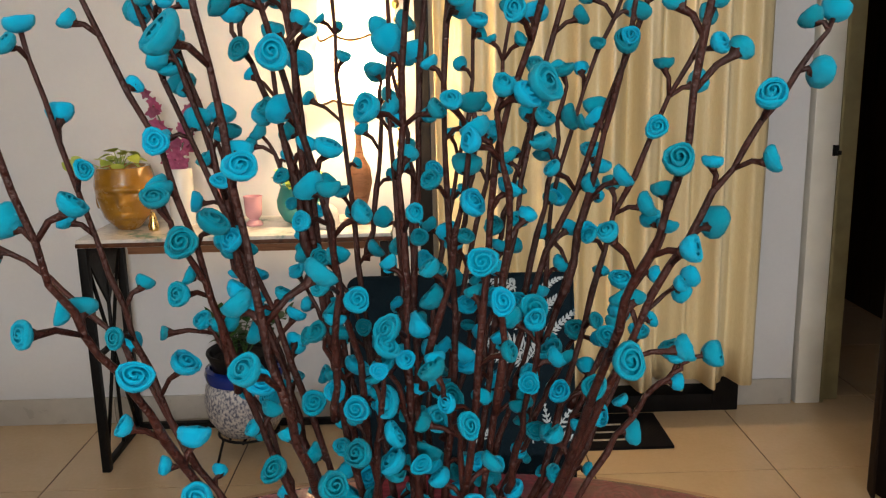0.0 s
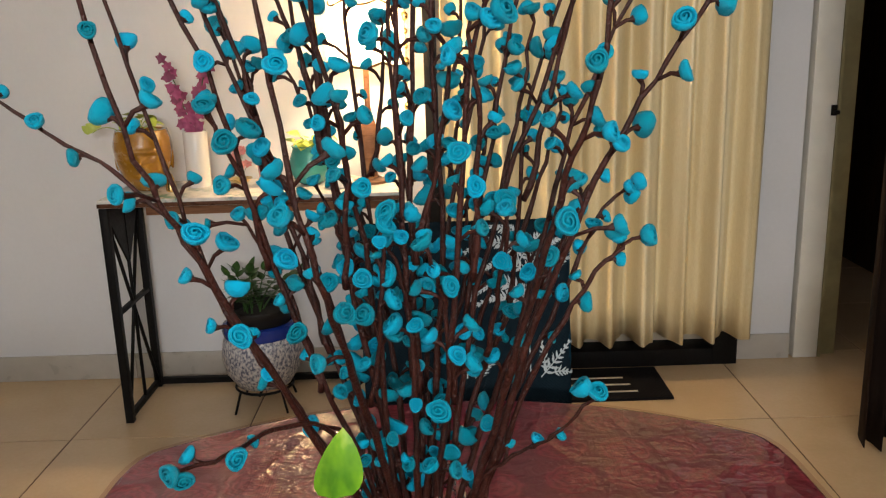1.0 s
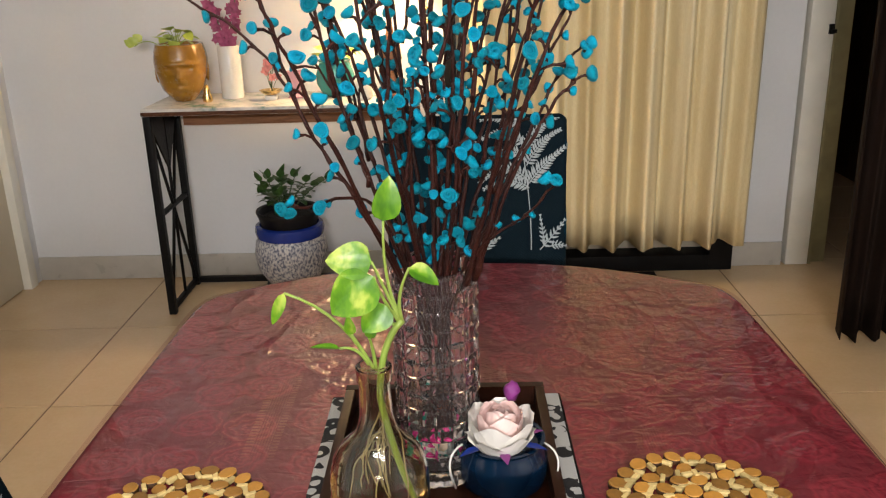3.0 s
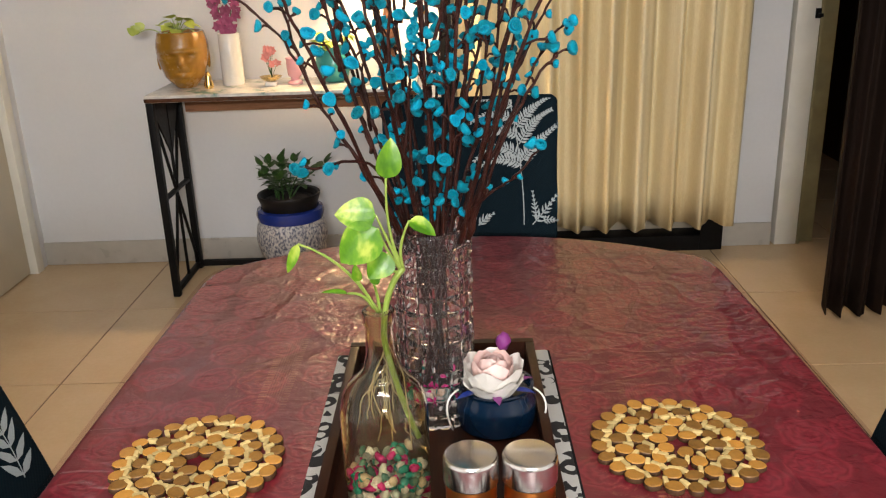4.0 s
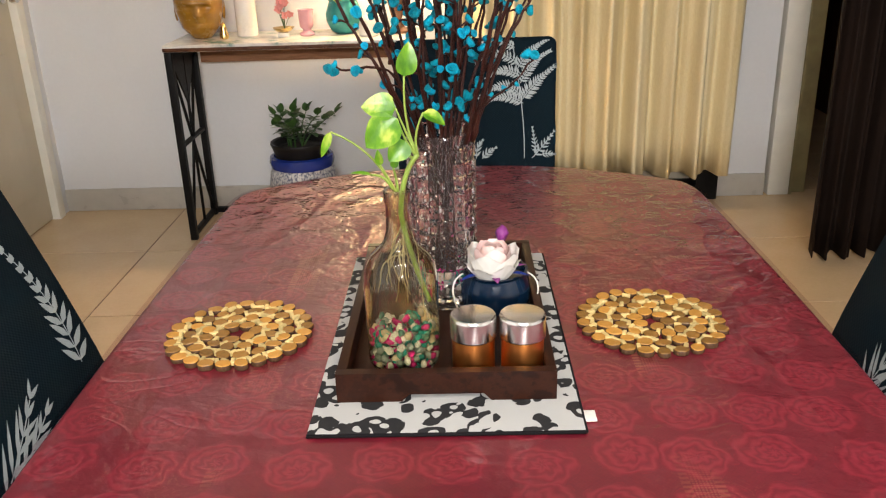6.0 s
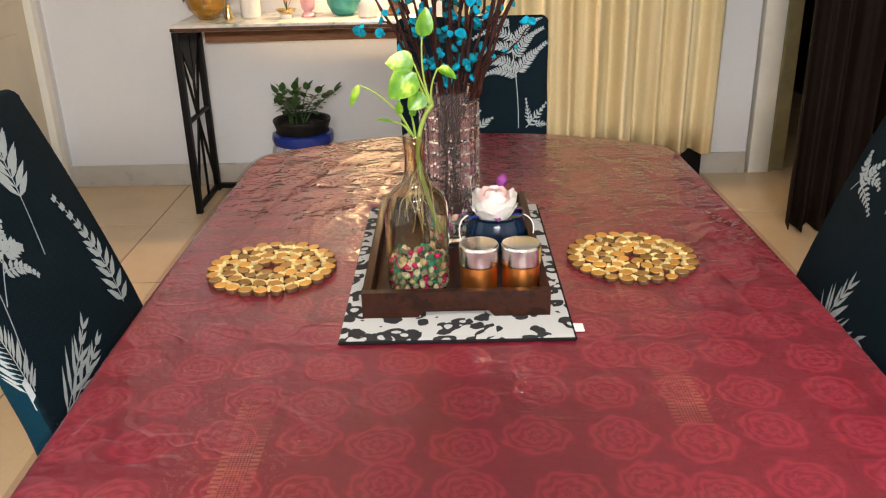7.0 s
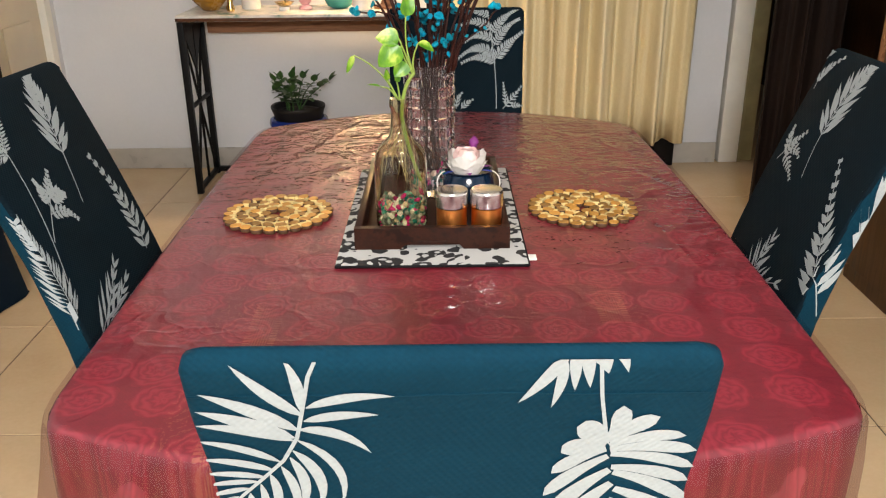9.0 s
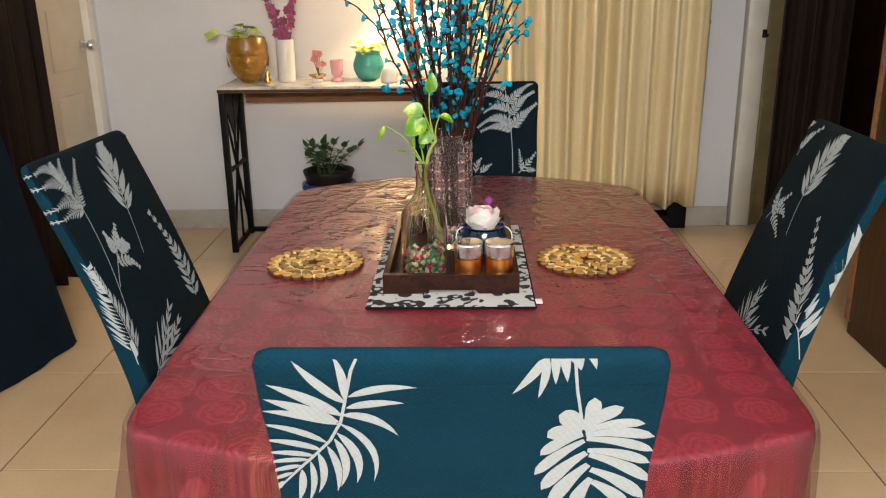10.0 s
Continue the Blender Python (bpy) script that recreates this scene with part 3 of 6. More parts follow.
tagged(folds("dark_curtain", 1.33, 1.60, 2.36, 0.035, 2.3, 0.045, 4, M_DARKCURT, 8), "dark brown curtain pulled aside in heavy folds", "curtain")
rod = thing("curtain_rod", "dark steel rod that carries the brown curtain", "curtain rod")
part("rod", tube([(1.25, 2.36, 2.32), (XR, 2.36, 2.32)], 0.012, 12), M_BLACK, rod)
tagged(folds("dark_curtain", 1.75, 2.37, -0.02, 0.035, 2.3, 0.04, 5, M_DARKCURT, 21), "dark brown curtain beside the cream door", "curtain").matrix_basis = pose(-1.80, 0.0, 0, 0, 0, 90)
rod = thing("curtain_rod", "dark steel rod along the side wall", "curtain rod")
part("rod", tube([(-1.78, 1.6, 2.32), (-1.78, 2.5, 2.32)], 0.012, 12), M_BLACK, rod)
part("bracket", box(XL, -1.77, 1.64, 1.66, 2.305, 2.335, 0.002), M_BLACK, rod)

# dark wardrobe by the side wall
ward = thing("wardrobe", "tall dark brown laminate wardrobe", "wardrobe", at=(0, 0, 0))
part("body", box(1.462, 2.1, 0.5, 1.73, 0, 2.1, 0.004), M_CABINET, ward)
part("edge_strip", box(1.445, 1.462, 1.69, 1.73, 0.06, 2.1, 0.002), M_APRON, ward, "pale brown edge band")
for y0, y1 in ((0.52, 1.10), (1.105, 1.686)):
    dr = part("door", box(1.444, 1.46, y0, y1, 0.07, 2.08, 0.003), M_CABINET, ward)
    hy = y0 + 0.03 if y0 > 1 else y1 - 0.04
    part("handle", box(1.424, 1.444, hy, hy + 0.012, 0.95, 1.1, 0.003), M_STEEL, dr)

# tube light that lights the room, on the wall behind
tl = thing("tube_light", "white tube light on the wall behind", "light")
part("batten", box(-0.42, 0.82, YF, YF + 0.03, TUBE_Z + 0.0, TUBE_Z + 0.05, 0.004), M_CEIL, tl)
tb = tube([(-0.4, YF + 0.05, TUBE_Z + 0.03), (0.8, YF + 0.05, TUBE_Z + 0.03)], 0.013, 12)
part("lamp_tube", tb, M_TUBE, tl, "glowing white tube")
ct = thing("ceiling_tube_light", "white tube light fixed to the ceiling", "light")
part("batten", box(-0.54, 0.74, -1.09, -1.01, 2.66, 2.70, 0.004), M_CEIL, ct)
part("lamp_tube", tube([(-0.5, -1.05, 2.64), (0.7, -1.05, 2.64)], 0.013, 12), M_TUBE, ct, "glowing white tube")

# ---- rug ----
rug = thing("doormat", "black doormat with cream stripes on the tiles", "mat")
part("mat_body", box(0.12, 0.85, 2.785, 3.08, 0.0, 0.012, 0.004), M_RUG, rug)
for k in range(3):
    part("stripe", box(0.18, 0.73 - 0.015 * k, 2.84 + 0.065 * k, 2.852 + 0.065 * k, 0.011, 0.0135, 0.0008), M_RUGLINE, rug)

# ---- dining table with cloth ----
TX, HW, Y0, Y1 = 0.02, 0.466, -0.285, 1.02


def outline(grow=0.0, near_bow=0.10, far_bow=0.165):
    pts = []
    for i in range(9):
        pts.append((TX + HW + 0.012 * math.sin(math.pi * i / 8), Y0 + (Y1 - Y0) * i / 8))
    for i in range(1, 16):
        u = 1 - 2 * i / 16
        pts.append((TX + HW * u, Y1 + far_bow * (1 - abs(u) ** 2.2)))
    for i in range(9):
        pts.append((TX - HW - 0.012 * math.sin(math.pi * i / 8), Y1 + (Y0 - Y1) * i / 8))
    for i in range(1, 16):
        u = -1 + 2 * i / 16
        pts.append((TX + HW * u, Y0 - near_bow * (1 - abs(u) ** 2.2)))
    for _ in range(2):
        out = []
        for a, b in zip(pts, pts[1:] + pts[:1]):
            out += [(a[0] * 0.75 + b[0] * 0.25, a[1] * 0.75 + b[1] * 0.25), (a[0] * 0.25 + b[0] * 0.75, a[1] * 0.25 + b[1] * 0.75)]
        pts = out
    n = len(pts)
    res = []
    for i in range(n):
        a, b = pts[i - 1], pts[(i + 1) % n]
        d = Vector((b[0] - a[0], b[1] - a[1])).normalized()
        res.append((pts[i][0] + d.y * grow, pts[i][1] - d.x * grow))
    return res


def skirt(levels, top_z, fill, seed, rel=1.0):
    """Rings down from the table's edge, waving more towards the hem."""
    bm = bmesh.new()
    rings = []
    for grow, z, wave in levels:
        o = outline(grow)
        n = len(o)
        base = outline(grow + 0.01)
        ring = []
        s = 0.0
        for i in range(n):
            s += (Vector(o[i]) - Vector(o[i - 1])).length if i else 0
            w = wave * (math.sin(s * 34 + seed) + 0.6 * math.sin(s * 61 + 2 * seed)) * rel
            out = (Vector(base[i]) - Vector(o[i])) * 100
            ring.append(bm.verts.new((o[i][0] + out.x * w, o[i][1] + out.y * w, z)))
        rings.append(ring)
    for a, b in zip(rings, rings[1:]):
        for i in range(len(a)):
            bm.faces.new((a[i], b[i], b[(i + 1) % len(a)], a[(i + 1) % len(a)]))
    if fill:
        bm.faces.new(rings[0])
    bmesh.ops.recalc_face_normals(bm, faces=bm.faces)
    return bm


table = thing("dining_table", "wooden dining table hidden under a red cloth", "table")
top = bmesh.new()
lo = [top.verts.new((x, y, 0.715)) for x, y in outline(-0.02)]
hi = [top.verts.new((x, y, 0.742)) for x, y in outline(-0.012)]
for i in range(len(lo)):
    top.faces.new((lo[i], lo[(i + 1) % len(lo)], hi[(i + 1) % len(lo)], hi[i]))
top.faces.new(hi)
top.faces.new(list(reversed(lo)))
part("tabletop", top, M_TABLE, table)
for x in (-0.32, 0.36):
    for y in (-0.18, 0.92):
        part("leg", box(x - 0.035, x + 0.035, y - 0.035, y + 0.035, 0, 0.715, 0.004), M_TABLE, table)
for x in (-0.36, 0.40):
    part("apron", box(x - 0.01, x + 0.01, -0.15, 0.89, 0.63, 0.715, 0.002), M_TABLE, table)

cloth = tagged(part("tablecloth", skirt([(-0.008, 0.7495, 0), (-0.002, 0.748, 0), (0.004, 0.742, 0), (0.006, 0.73, 0.001), (0.008, 0.69, 0.004), (0.009, 0.64, 0.008), (0.008, 0.585, 0.012)], 0.75, True, 1.3), M_CLOTH, None, "", True, 1.2), "deep red lace tablecloth under a creased clear sheet", "tablecloth")
tagged(part("plastic_sheet", skirt([(0.007, 0.7475, 0), (0.011, 0.738, 0.0), (0.014, 0.70, 0.004), (0.020, 0.63, 0.011), (0.022, 0.545, 0.016)], 0.75, False, 4.1), M_FILM, None, "", True, 1.2), "clear plastic sheet hanging over the tablecloth's edge", "table cover")
TOP = 0.7495


# ---- chairs in printed covers ----
def chair_maker(lean, rear_lean=None):
    def back(z):
        return lean * max(0.0, (z - 0.45) / 0.54) ** 1.3

    def half(z):
        return 0.188 + 0.012 * max(0.0, (z - 0.5) / 0.49) ** 2
    return back, half


def fern(stem, n, size, width, slant, taper=0.5, start=0.3, wob=0.0, both=True):
    """Flat leaflet outlines along a stem given as bend points (u, z); returns polygons."""
    p = [Vector(q) for q in stem]
    pts = [(1 - t) ** 2 * p[0] + 2 * t * (1 - t) * p[1] + t * t * p[2] for t in (i / 24 for i in range(25))]
    polys = []
    for a, b in zip(pts, pts[1:]):
        d = (b - a).normalized()
        q = Vector((-d.y, d.x)) * 0.0011
        polys.append([a + q, a - q, b - q, b + q])
    for i in range(n):
        t = start + (1 - start) * i / max(1, n - 1)
        k = min(23, int(t * 24))
        at = pts[k] + (pts[k + 1] - pts[k]) * (t * 24 - k)
        d = (pts[k + 1] - pts[k]).normalized()
        rel = (i / max(1, n - 1))
        ln = size * ((1 - taper * rel) if taper >= 0 else (1 + taper * (1 - rel))) * (0.55 + 0.45 * math.sin(math.pi * min(1, rel * 1.1 + 0.25)))
        for sgn in ((1, -1) if both else (1,)):
            a = sgn * radians(slant * (1 - 0.45 * rel) + wob * math.sin(i * 2.7))
            e = Vector((d.x * math.cos(a) - d.y * math.sin(a), d.x * math.sin(a) + d.y * math.cos(a)))
            q = Vector((-e.y, e.x)) * (width * (1 - 0.5 * max(0, taper) * rel))
            polys.append([at, at + e * ln * 0.3 + q, at + e * ln * 0.65 + q * 0.8, at + e * ln, at + e * ln * 0.65 - q * 0.7, at + e * ln * 0.3 - q])
    return polys


def covered_chair(name, label, lean, at, rz, front=(), rear=(), group="dining chairs"):
    back, half = chair_maker(lean)
    th = 0.055

    def depth(z):
        return 0.055 - 0.030 * max(0.0, (z - 0.5) / 0.49)

    c = thing(name, label, "chair", group, at=at, rz=rz)
    # backrest: rounded sections stacked up, closed at the top
    bm = bmesh.new()
    zs = [0.40 + 0.035 * i for i in range(16)] + [0.955, 0.972, 0.983, 0.989]
    rings = []
    for z in zs:
        w, t2, inset = half(z), depth(z) / 2, 0.0
        if z > 0.955:
            inset = 0.018 - math.sqrt(max(0, 0.018 ** 2 - (z - 0.971) ** 2)) if z > 0.971 else 0
        w, t2 = w - inset, max(0.003, t2 - inset * 0.55)
        r = min(0.010, t2 * 0.8)
        ring = []
        for cx, cy, a0 in ((w - r, t2 - r, 0), (-(w - r), t2 - r, 90), (-(w - r), -(t2 - r), 180), (w - r, -(t2 - r), 270)):
            for k in range(4):
                a = radians(a0 + 30 * k)
                pu = 0.0012 * math.sin(z * 41 + cx * 9) 
                ring.append(bm.verts.new((cx + r * math.cos(a) + pu, cy + r * math.sin(a) - depth(z) / 2 - back(z), z)))
        rings.append(ring)
    n = len(rings[0])
    for a, b in zip(rings, rings[1:]):
        for i in range(n):
            bm.faces.new((a[i], a[(i + 1) % n], b[(i + 1) % n], b[i]))
    bm.faces.new(rings[-1])
    bm.faces.new(list(reversed(rings[0])))
    part("backrest", bm, M_NAVY, c)
    # thin sheet over the backrest's front, coloured near black to paint in its shade
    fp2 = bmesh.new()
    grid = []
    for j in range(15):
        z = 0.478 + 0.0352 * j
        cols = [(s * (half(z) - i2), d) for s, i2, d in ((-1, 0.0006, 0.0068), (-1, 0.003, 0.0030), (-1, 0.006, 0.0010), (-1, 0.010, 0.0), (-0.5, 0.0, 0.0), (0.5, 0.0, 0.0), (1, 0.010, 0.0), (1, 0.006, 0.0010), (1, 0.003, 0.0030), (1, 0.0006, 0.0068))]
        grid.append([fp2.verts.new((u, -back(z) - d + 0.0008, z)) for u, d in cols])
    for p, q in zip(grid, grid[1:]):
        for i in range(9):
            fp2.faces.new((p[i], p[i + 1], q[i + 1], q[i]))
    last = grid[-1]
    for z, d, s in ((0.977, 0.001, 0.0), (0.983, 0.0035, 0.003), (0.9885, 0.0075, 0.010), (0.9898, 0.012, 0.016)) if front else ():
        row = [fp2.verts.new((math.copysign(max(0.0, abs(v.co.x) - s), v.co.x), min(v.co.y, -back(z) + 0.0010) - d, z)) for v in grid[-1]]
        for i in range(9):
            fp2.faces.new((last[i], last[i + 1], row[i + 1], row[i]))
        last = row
    part("front_panel", fp2, M_FRONT_SHADE, c, "front of the teal cover, its shade put into a near-black colour")
    part("seam", tube([(u * (half(0.95) - 0.004), -depth(0.95) - back(0.95) - 0.0004, 0.95 + 0.001 * math.sin(9 * u)) for u in (-1, -0.6, -0.2, 0.2, 0.6, 1)], 0.0008, 5), M_NAVY, c, "stitched seam near the top")
    part("seat", box(-0.2, 0.2, -0.06, 0.34, 0.40, 0.475, 0.02), M_NAVY, c)
    bm = bmesh.new()
    for x0, x1, y0, y1 in ((-0.195, 0.195, 0.33, 0.335), (-0.195, 0.195, -0.058, -0.053), (-0.198, -0.193, -0.055, 0.332), (0.193, 0.198, -0.055, 0.332)):
        box(x0, x1, y0, y1, 0.24, 0.41, 0.002, bm)
    part("cover_skirt", bm, M_NAVY, c)
    for x in (-0.17, 0.17):
        for y in (-0.03, 0.3):
            part("leg", box(x - 0.018, x + 0.018, y - 0.018, y + 0.018, 0, 0.41, 0.003), M_TABLE, c)

    def put(u, z, rearward, lift=0.0):
        z = min(z, 0.984)
        w = half(z) - 0.003
        if rearward:
            u = max(-w, min(w, u))
            return (u, -depth(z) - back(z) - 0.0014 - lift, z)
        if abs(u) > w:
            over = min(abs(u) - w, depth(z) - 0.010)
            return (math.copysign(w + 0.0048, u), -back(z) - over - 0.004, z)
        return (u, -back(z) + 0.0014 + lift, z)

    for polys, rearward in ((front, False), (rear, True)):
        for group_of in polys:
            bm = bmesh.new()
            for k, poly in enumerate(group_of):
                vs = [bm.verts.new(put(p.x, p.y, rearward, 0.00002 * (k % 20))) for p in poly]
                if len({(round(v.co.x, 4), round(v.co.z, 4)) for v in vs}) > 2:
                    bm.faces.new(vs)
            bmesh.ops.recalc_face_normals(bm, faces=bm.faces)
            part("leaf_print", bm, M_WHITEPRINT, c, "white printed leaf", False)
    return c


def frond(a, m, b, n, size, width, slant, taper, start):
    """A printed frond: a bent stem from a to b by m, with n pairs of leaflets."""
    return fern([a, m, b], n, size, width, slant, taper, start, 4)


def strip(path, w):
    """A printed stalk along points given in hundredths of a metre from the chair top's middle."""
    pts = [Vector((u / 100, 0.998 - d / 100)) for u, d in path]
    polys = []
    for p, q in zip(pts, pts[1:]):
        o = Vector((p.y - q.y, q.x - p.x)).normalized() * w
        polys.append([p + o, p - o, q - o, q + o])
    return polys


def blades(rows, blunt=0.0):
    """Bowed leaf blades (from, to, bow, half width), in hundredths of a metre from the chair top's middle."""
    polys = []
    for u0, d0, u1, d1, bow, w in rows:
        p, q = Vector((u0 / 100, 0.998 - d0 / 100)), Vector((u1 / 100, 0.998 - d1 / 100))
        e = q - p
        m = (p + q) / 2 + Vector((-e.y, e.x)) * bow
        side_a, side_b = [], []
        for k in range(9):
            t = k / 8
            c = (1 - t) ** 2 * p + 2 * t * (1 - t) * m + t * t * q
            g = ((1 - t) * (m - p) + t * (q - m)).normalized()
            lens = math.sin(math.pi * t ** 0.85) ** 0.8 * (1 - 0.25 * t) + 0.12 * (1 - t)
            paddle = min(1.0, 0.42 + 1.0 * t) * math.sqrt(max(0.0, 1 - max(0.0, (t - 0.62) / 0.38) ** 2))
            h = (lens * (1 - blunt) + paddle * blunt) * w / 100
            o = Vector((-g.y, g.x)) * h
            side_a.append(c + o)
            side_b.append(c - o)
        polys.append(side_a + side_b[-2::-1])
    return polys


PALM_OUTER = [
    (-10.8, 6, -4.1, 4.9, 0.14, 0.47), (-11.1, 7.4, -5.4, 6.8, 0.1, 0.47), (-11.6, 8.3, -6.2, 11, 0.28, 0.52), (-11.9, 9.4, -9, 17.2, 0.38, 0.42), (-12.3, 10.6, -10.8, 17.5, 0.3, 0.52),
    (-12.6, 11.4, -12.5, 18, 0.25, 0.47), (-13.4, 12.4, -12.9, 18.7, 0.18, 0.42), (-14.4, 13.3, -14.9, 18.9, 0.2, 0.42), (-15.3, 14.5, -16, 20.1, 0.15, 0.36), (-16.3, 15.6, -17.1, 20.1, 0.1, 0.42),
    (-11.2, 6.3, -11.9, 0.9, -0.12, 0.47),
]
PALM_INNER = [
    (-11.1, 6.8, -15.8, 1.6, 0.08, 0.57), (-11.6, 8.4, -18.6, 4.5, -0.06, 0.68), (-12, 9.2, -19.1, 6.3, -0.04, 0.73), (-12.1, 9.5, -19.5, 7.8, -0.08, 0.52), (-13.4, 11.9, -19.9, 9.5, -0.12, 0.42),
    (-14, 12.9, -19.9, 11.6, -0.1, 0.42), (-14.8, 13.7, -19.9, 13.3, -0.08, 0.36), (-15.4, 14.2, -20.1, 14.7, -0.06, 0.31), (-16.3, 15, -19.9, 16, -0.05, 0.31), (-17.3, 16, -19.8, 17.1, 0, 0.26),
    (-18.3, 17.2, -19.6, 18.7, 0, 0.31),
]
SPRIG = [
    (8.8, -0.3, 4.6, 1.3, -0.12, 0.47), (8.4, 0.5, 4.9, 5.7, 0.08, 0.52), (8.1, 1.2, 7.4, 6.2, 0.08, 0.42), (8.8, 0, 9, 4.5, 0, 0.47), (9.5, -0.3, 10.1, 4.2, 0, 0.52),
    (10.4, -0.3, 11.3, 2.8, 0, 0.68), (11.4, -0.3, 12.7, 2.7, 0.1, 0.42), (12.9, -0.3, 13.8, 1.2, 0, 0.31),
]
SPLIT_A = [
    (12.1, 9.9, 12.8, 6.1, -0.15, 0.78), (12.1, 10, 15.7, 7.3, 0.12, 0.78), (12.2, 10.4, 18, 9.4, 0.16, 0.6), (12.3, 10.9, 19.1, 11.1, 0.14, 0.66), (12.4, 11.4, 19.2, 13, 0.12, 0.6),
    (12.6, 12.9, 19, 14.6, 0.12, 0.66), (12.8, 13.5, 19.3, 17.1, 0.12, 0.71), (13.1, 15.5, 18.8, 19.5, 0.12, 0.78), (13.4, 17.2, 17.3, 20.8, 0.1, 0.78),
]
SPLIT_B = [
    (11.9, 10, 9.5, 8.3, -0.2, 1.08), (11.9, 10.3, 8.5, 11.2, -0.2, 0.9), (12, 10.8, 7.9, 13.6, -0.14, 0.66), (12.2, 11.6, 7.4, 16.3, -0.1, 0.66), (12.5, 13.2, 8.2, 18.4, -0.1, 0.78),
    (12.8, 14.8, 9.2, 20.5, -0.1, 0.84), (13.2, 16.7, 11.6, 21, -0.1, 0.78),
]
PALM_STEM = [(-9.7, 0.2), (-10.3, 2.8), (-11.1, 6.3), (-11.8, 9.2), (-13.1, 11.7), (-14.7, 13.5), (-16.6, 15.5), (-19.2, 18.2), (-20.7, 19.7)]
SPLIT_STEM = [(10.1, 0.1), (10.7, 1.9), (11.1, 5.2), (12, 10.2)]
left_front = [
    frond((-0.006, 0.756), (-0.050, 0.885), (-0.071, 0.986), 12, 0.0696, 0.0061, 46, 0.15, 0.36),
    frond((0.182, 0.614), (0.120, 0.758), (0.115, 0.881), 0, 0, 0, 0, 0, 0),
    frond((0.115, 0.881), (0.126, 0.895), (0.218, 0.879), 14, 0.0196, 0.0017, 62, 0.35, 0.05),
    frond((0.112, 0.888), (0.130, 0.925), (0.219, 0.897), 15, 0.0207, 0.0017, 62, 0.35, 0.08),
    frond((0.119, 0.908), (0.127, 0.969), (0.227, 0.939), 17, 0.0207, 0.0017, 62, 0.35, 0.1),
    frond((0.125, 0.929), (0.121, 1.001), (0.222, 0.964), 16, 0.0184, 0.0017, 62, 0.35, 0.1),
    frond((0.124, 0.917), (0.126, 0.952), (0.090, 0.992), 14, 0.0184, 0.0017, 62, 0.35, 0.08),
    frond((0.128, 0.941), (0.136, 0.971), (0.126, 0.993), 10, 0.0161, 0.0017, 62, 0.35, 0.08),
    frond((0.113, 0.886), (0.099, 0.928), (0.052, 0.970), 16, 0.0184, 0.0018, 62, 0.3, 0.05),
    frond((0.115, 0.881), (0.126, 0.924), (0.131, 0.950), 0, 0, 0, 0, 0, 0),
    frond((0.135, 0.730), (0.108, 0.766), (0.070, 0.802), 0, 0, 0, 0, 0, 0),
    frond((0.078, 0.792), (0.063, 0.812), (0.045, 0.831), 6, 0.0196, 0.0042, 55, 0.3, 0.1),
    frond((0.092, 0.783), (0.088, 0.808), (0.093, 0.828), 7, 0.0196, 0.0042, 55, 0.3, 0.1),
    frond((0.078, 0.792), (0.051, 0.796), (0.038, 0.787), 6, 0.0276, 0.0057, 55, 0.3, 0.05),
    frond((0.102, 0.770), (0.055, 0.770), (0.038, 0.741), 8, 0.0196, 0.0044, 55, 0.3, 0.08),
    frond((0.188, 0.586), (0.180, 0.675), (0.190, 0.784), 19, 0.046, 0.0030, 48, 0.25, 0.16),
    frond((-0.130, 0.611), (-0.151, 0.718), (-0.110, 0.812), 11, 0.0504, 0.0068, 52, 0.55, 0.02),
    frond((0.158, 0.546), (0.084, 0.582), (0.014, 0.628), 6, 0.084, 0.0042, 28, 0.3, 0.1),
    frond((0.160, 0.544), (0.073, 0.564), (0.005, 0.593), 5, 0.084, 0.0042, 24, 0.3, 0.2),
]
right_front = [
    frond((0.027, 0.761), (0.074, 0.884), (0.009, 0.994), 12, 0.072, 0.0061, 46, 0.15, 0.34),
    frond((0.157, 0.762), (0.137, 0.796), (0.103, 0.832), 7, 0.0207, 0.0044, 52, 0.3, 0.3),
    frond((0.140, 0.786), (0.156, 0.811), (0.158, 0.830), 6, 0.0184, 0.0039, 52, 0.3, 0.1),
    frond((0.140, 0.780), (0.098, 0.767), (0.069, 0.746), 7, 0.0184, 0.0039, 55, 0.4, 0.1),
    frond((0.130, 0.791), (0.103, 0.804), (0.082, 0.789), 5, 0.0184, 0.0039, 52, 0.3, 0.1),
    frond((-0.220, 0.561), (-0.174, 0.668), (-0.068, 0.819), 13, 0.0696, 0.0081, 52, 0.72, 0.2),
    frond((-0.233, 0.692), (-0.230, 0.778), (-0.246, 0.905), 8, 0.10, 0.0085, 34, 0.1, 0.02),
    frond((0.035, 0.507), (0.034, 0.563), (0.012, 0.627), 7, 0.084, 0.0042, 38, 0.25, 0.05),
    frond((0.034, 0.518), (-0.005, 0.552), (-0.071, 0.574), 4, 0.0672, 0.0042, 30, 0.2, 0.1),
    frond((0.173, 0.908), (0.185, 0.945), (0.132, 0.977), 7, 0.0235, 0.0042, 35, 0.3, 0.2),
    frond((0.193, 0.966), (0.193, 0.983), (0.172, 0.995), 5, 0.0202, 0.0042, 35, 0.3, 0.2),
]
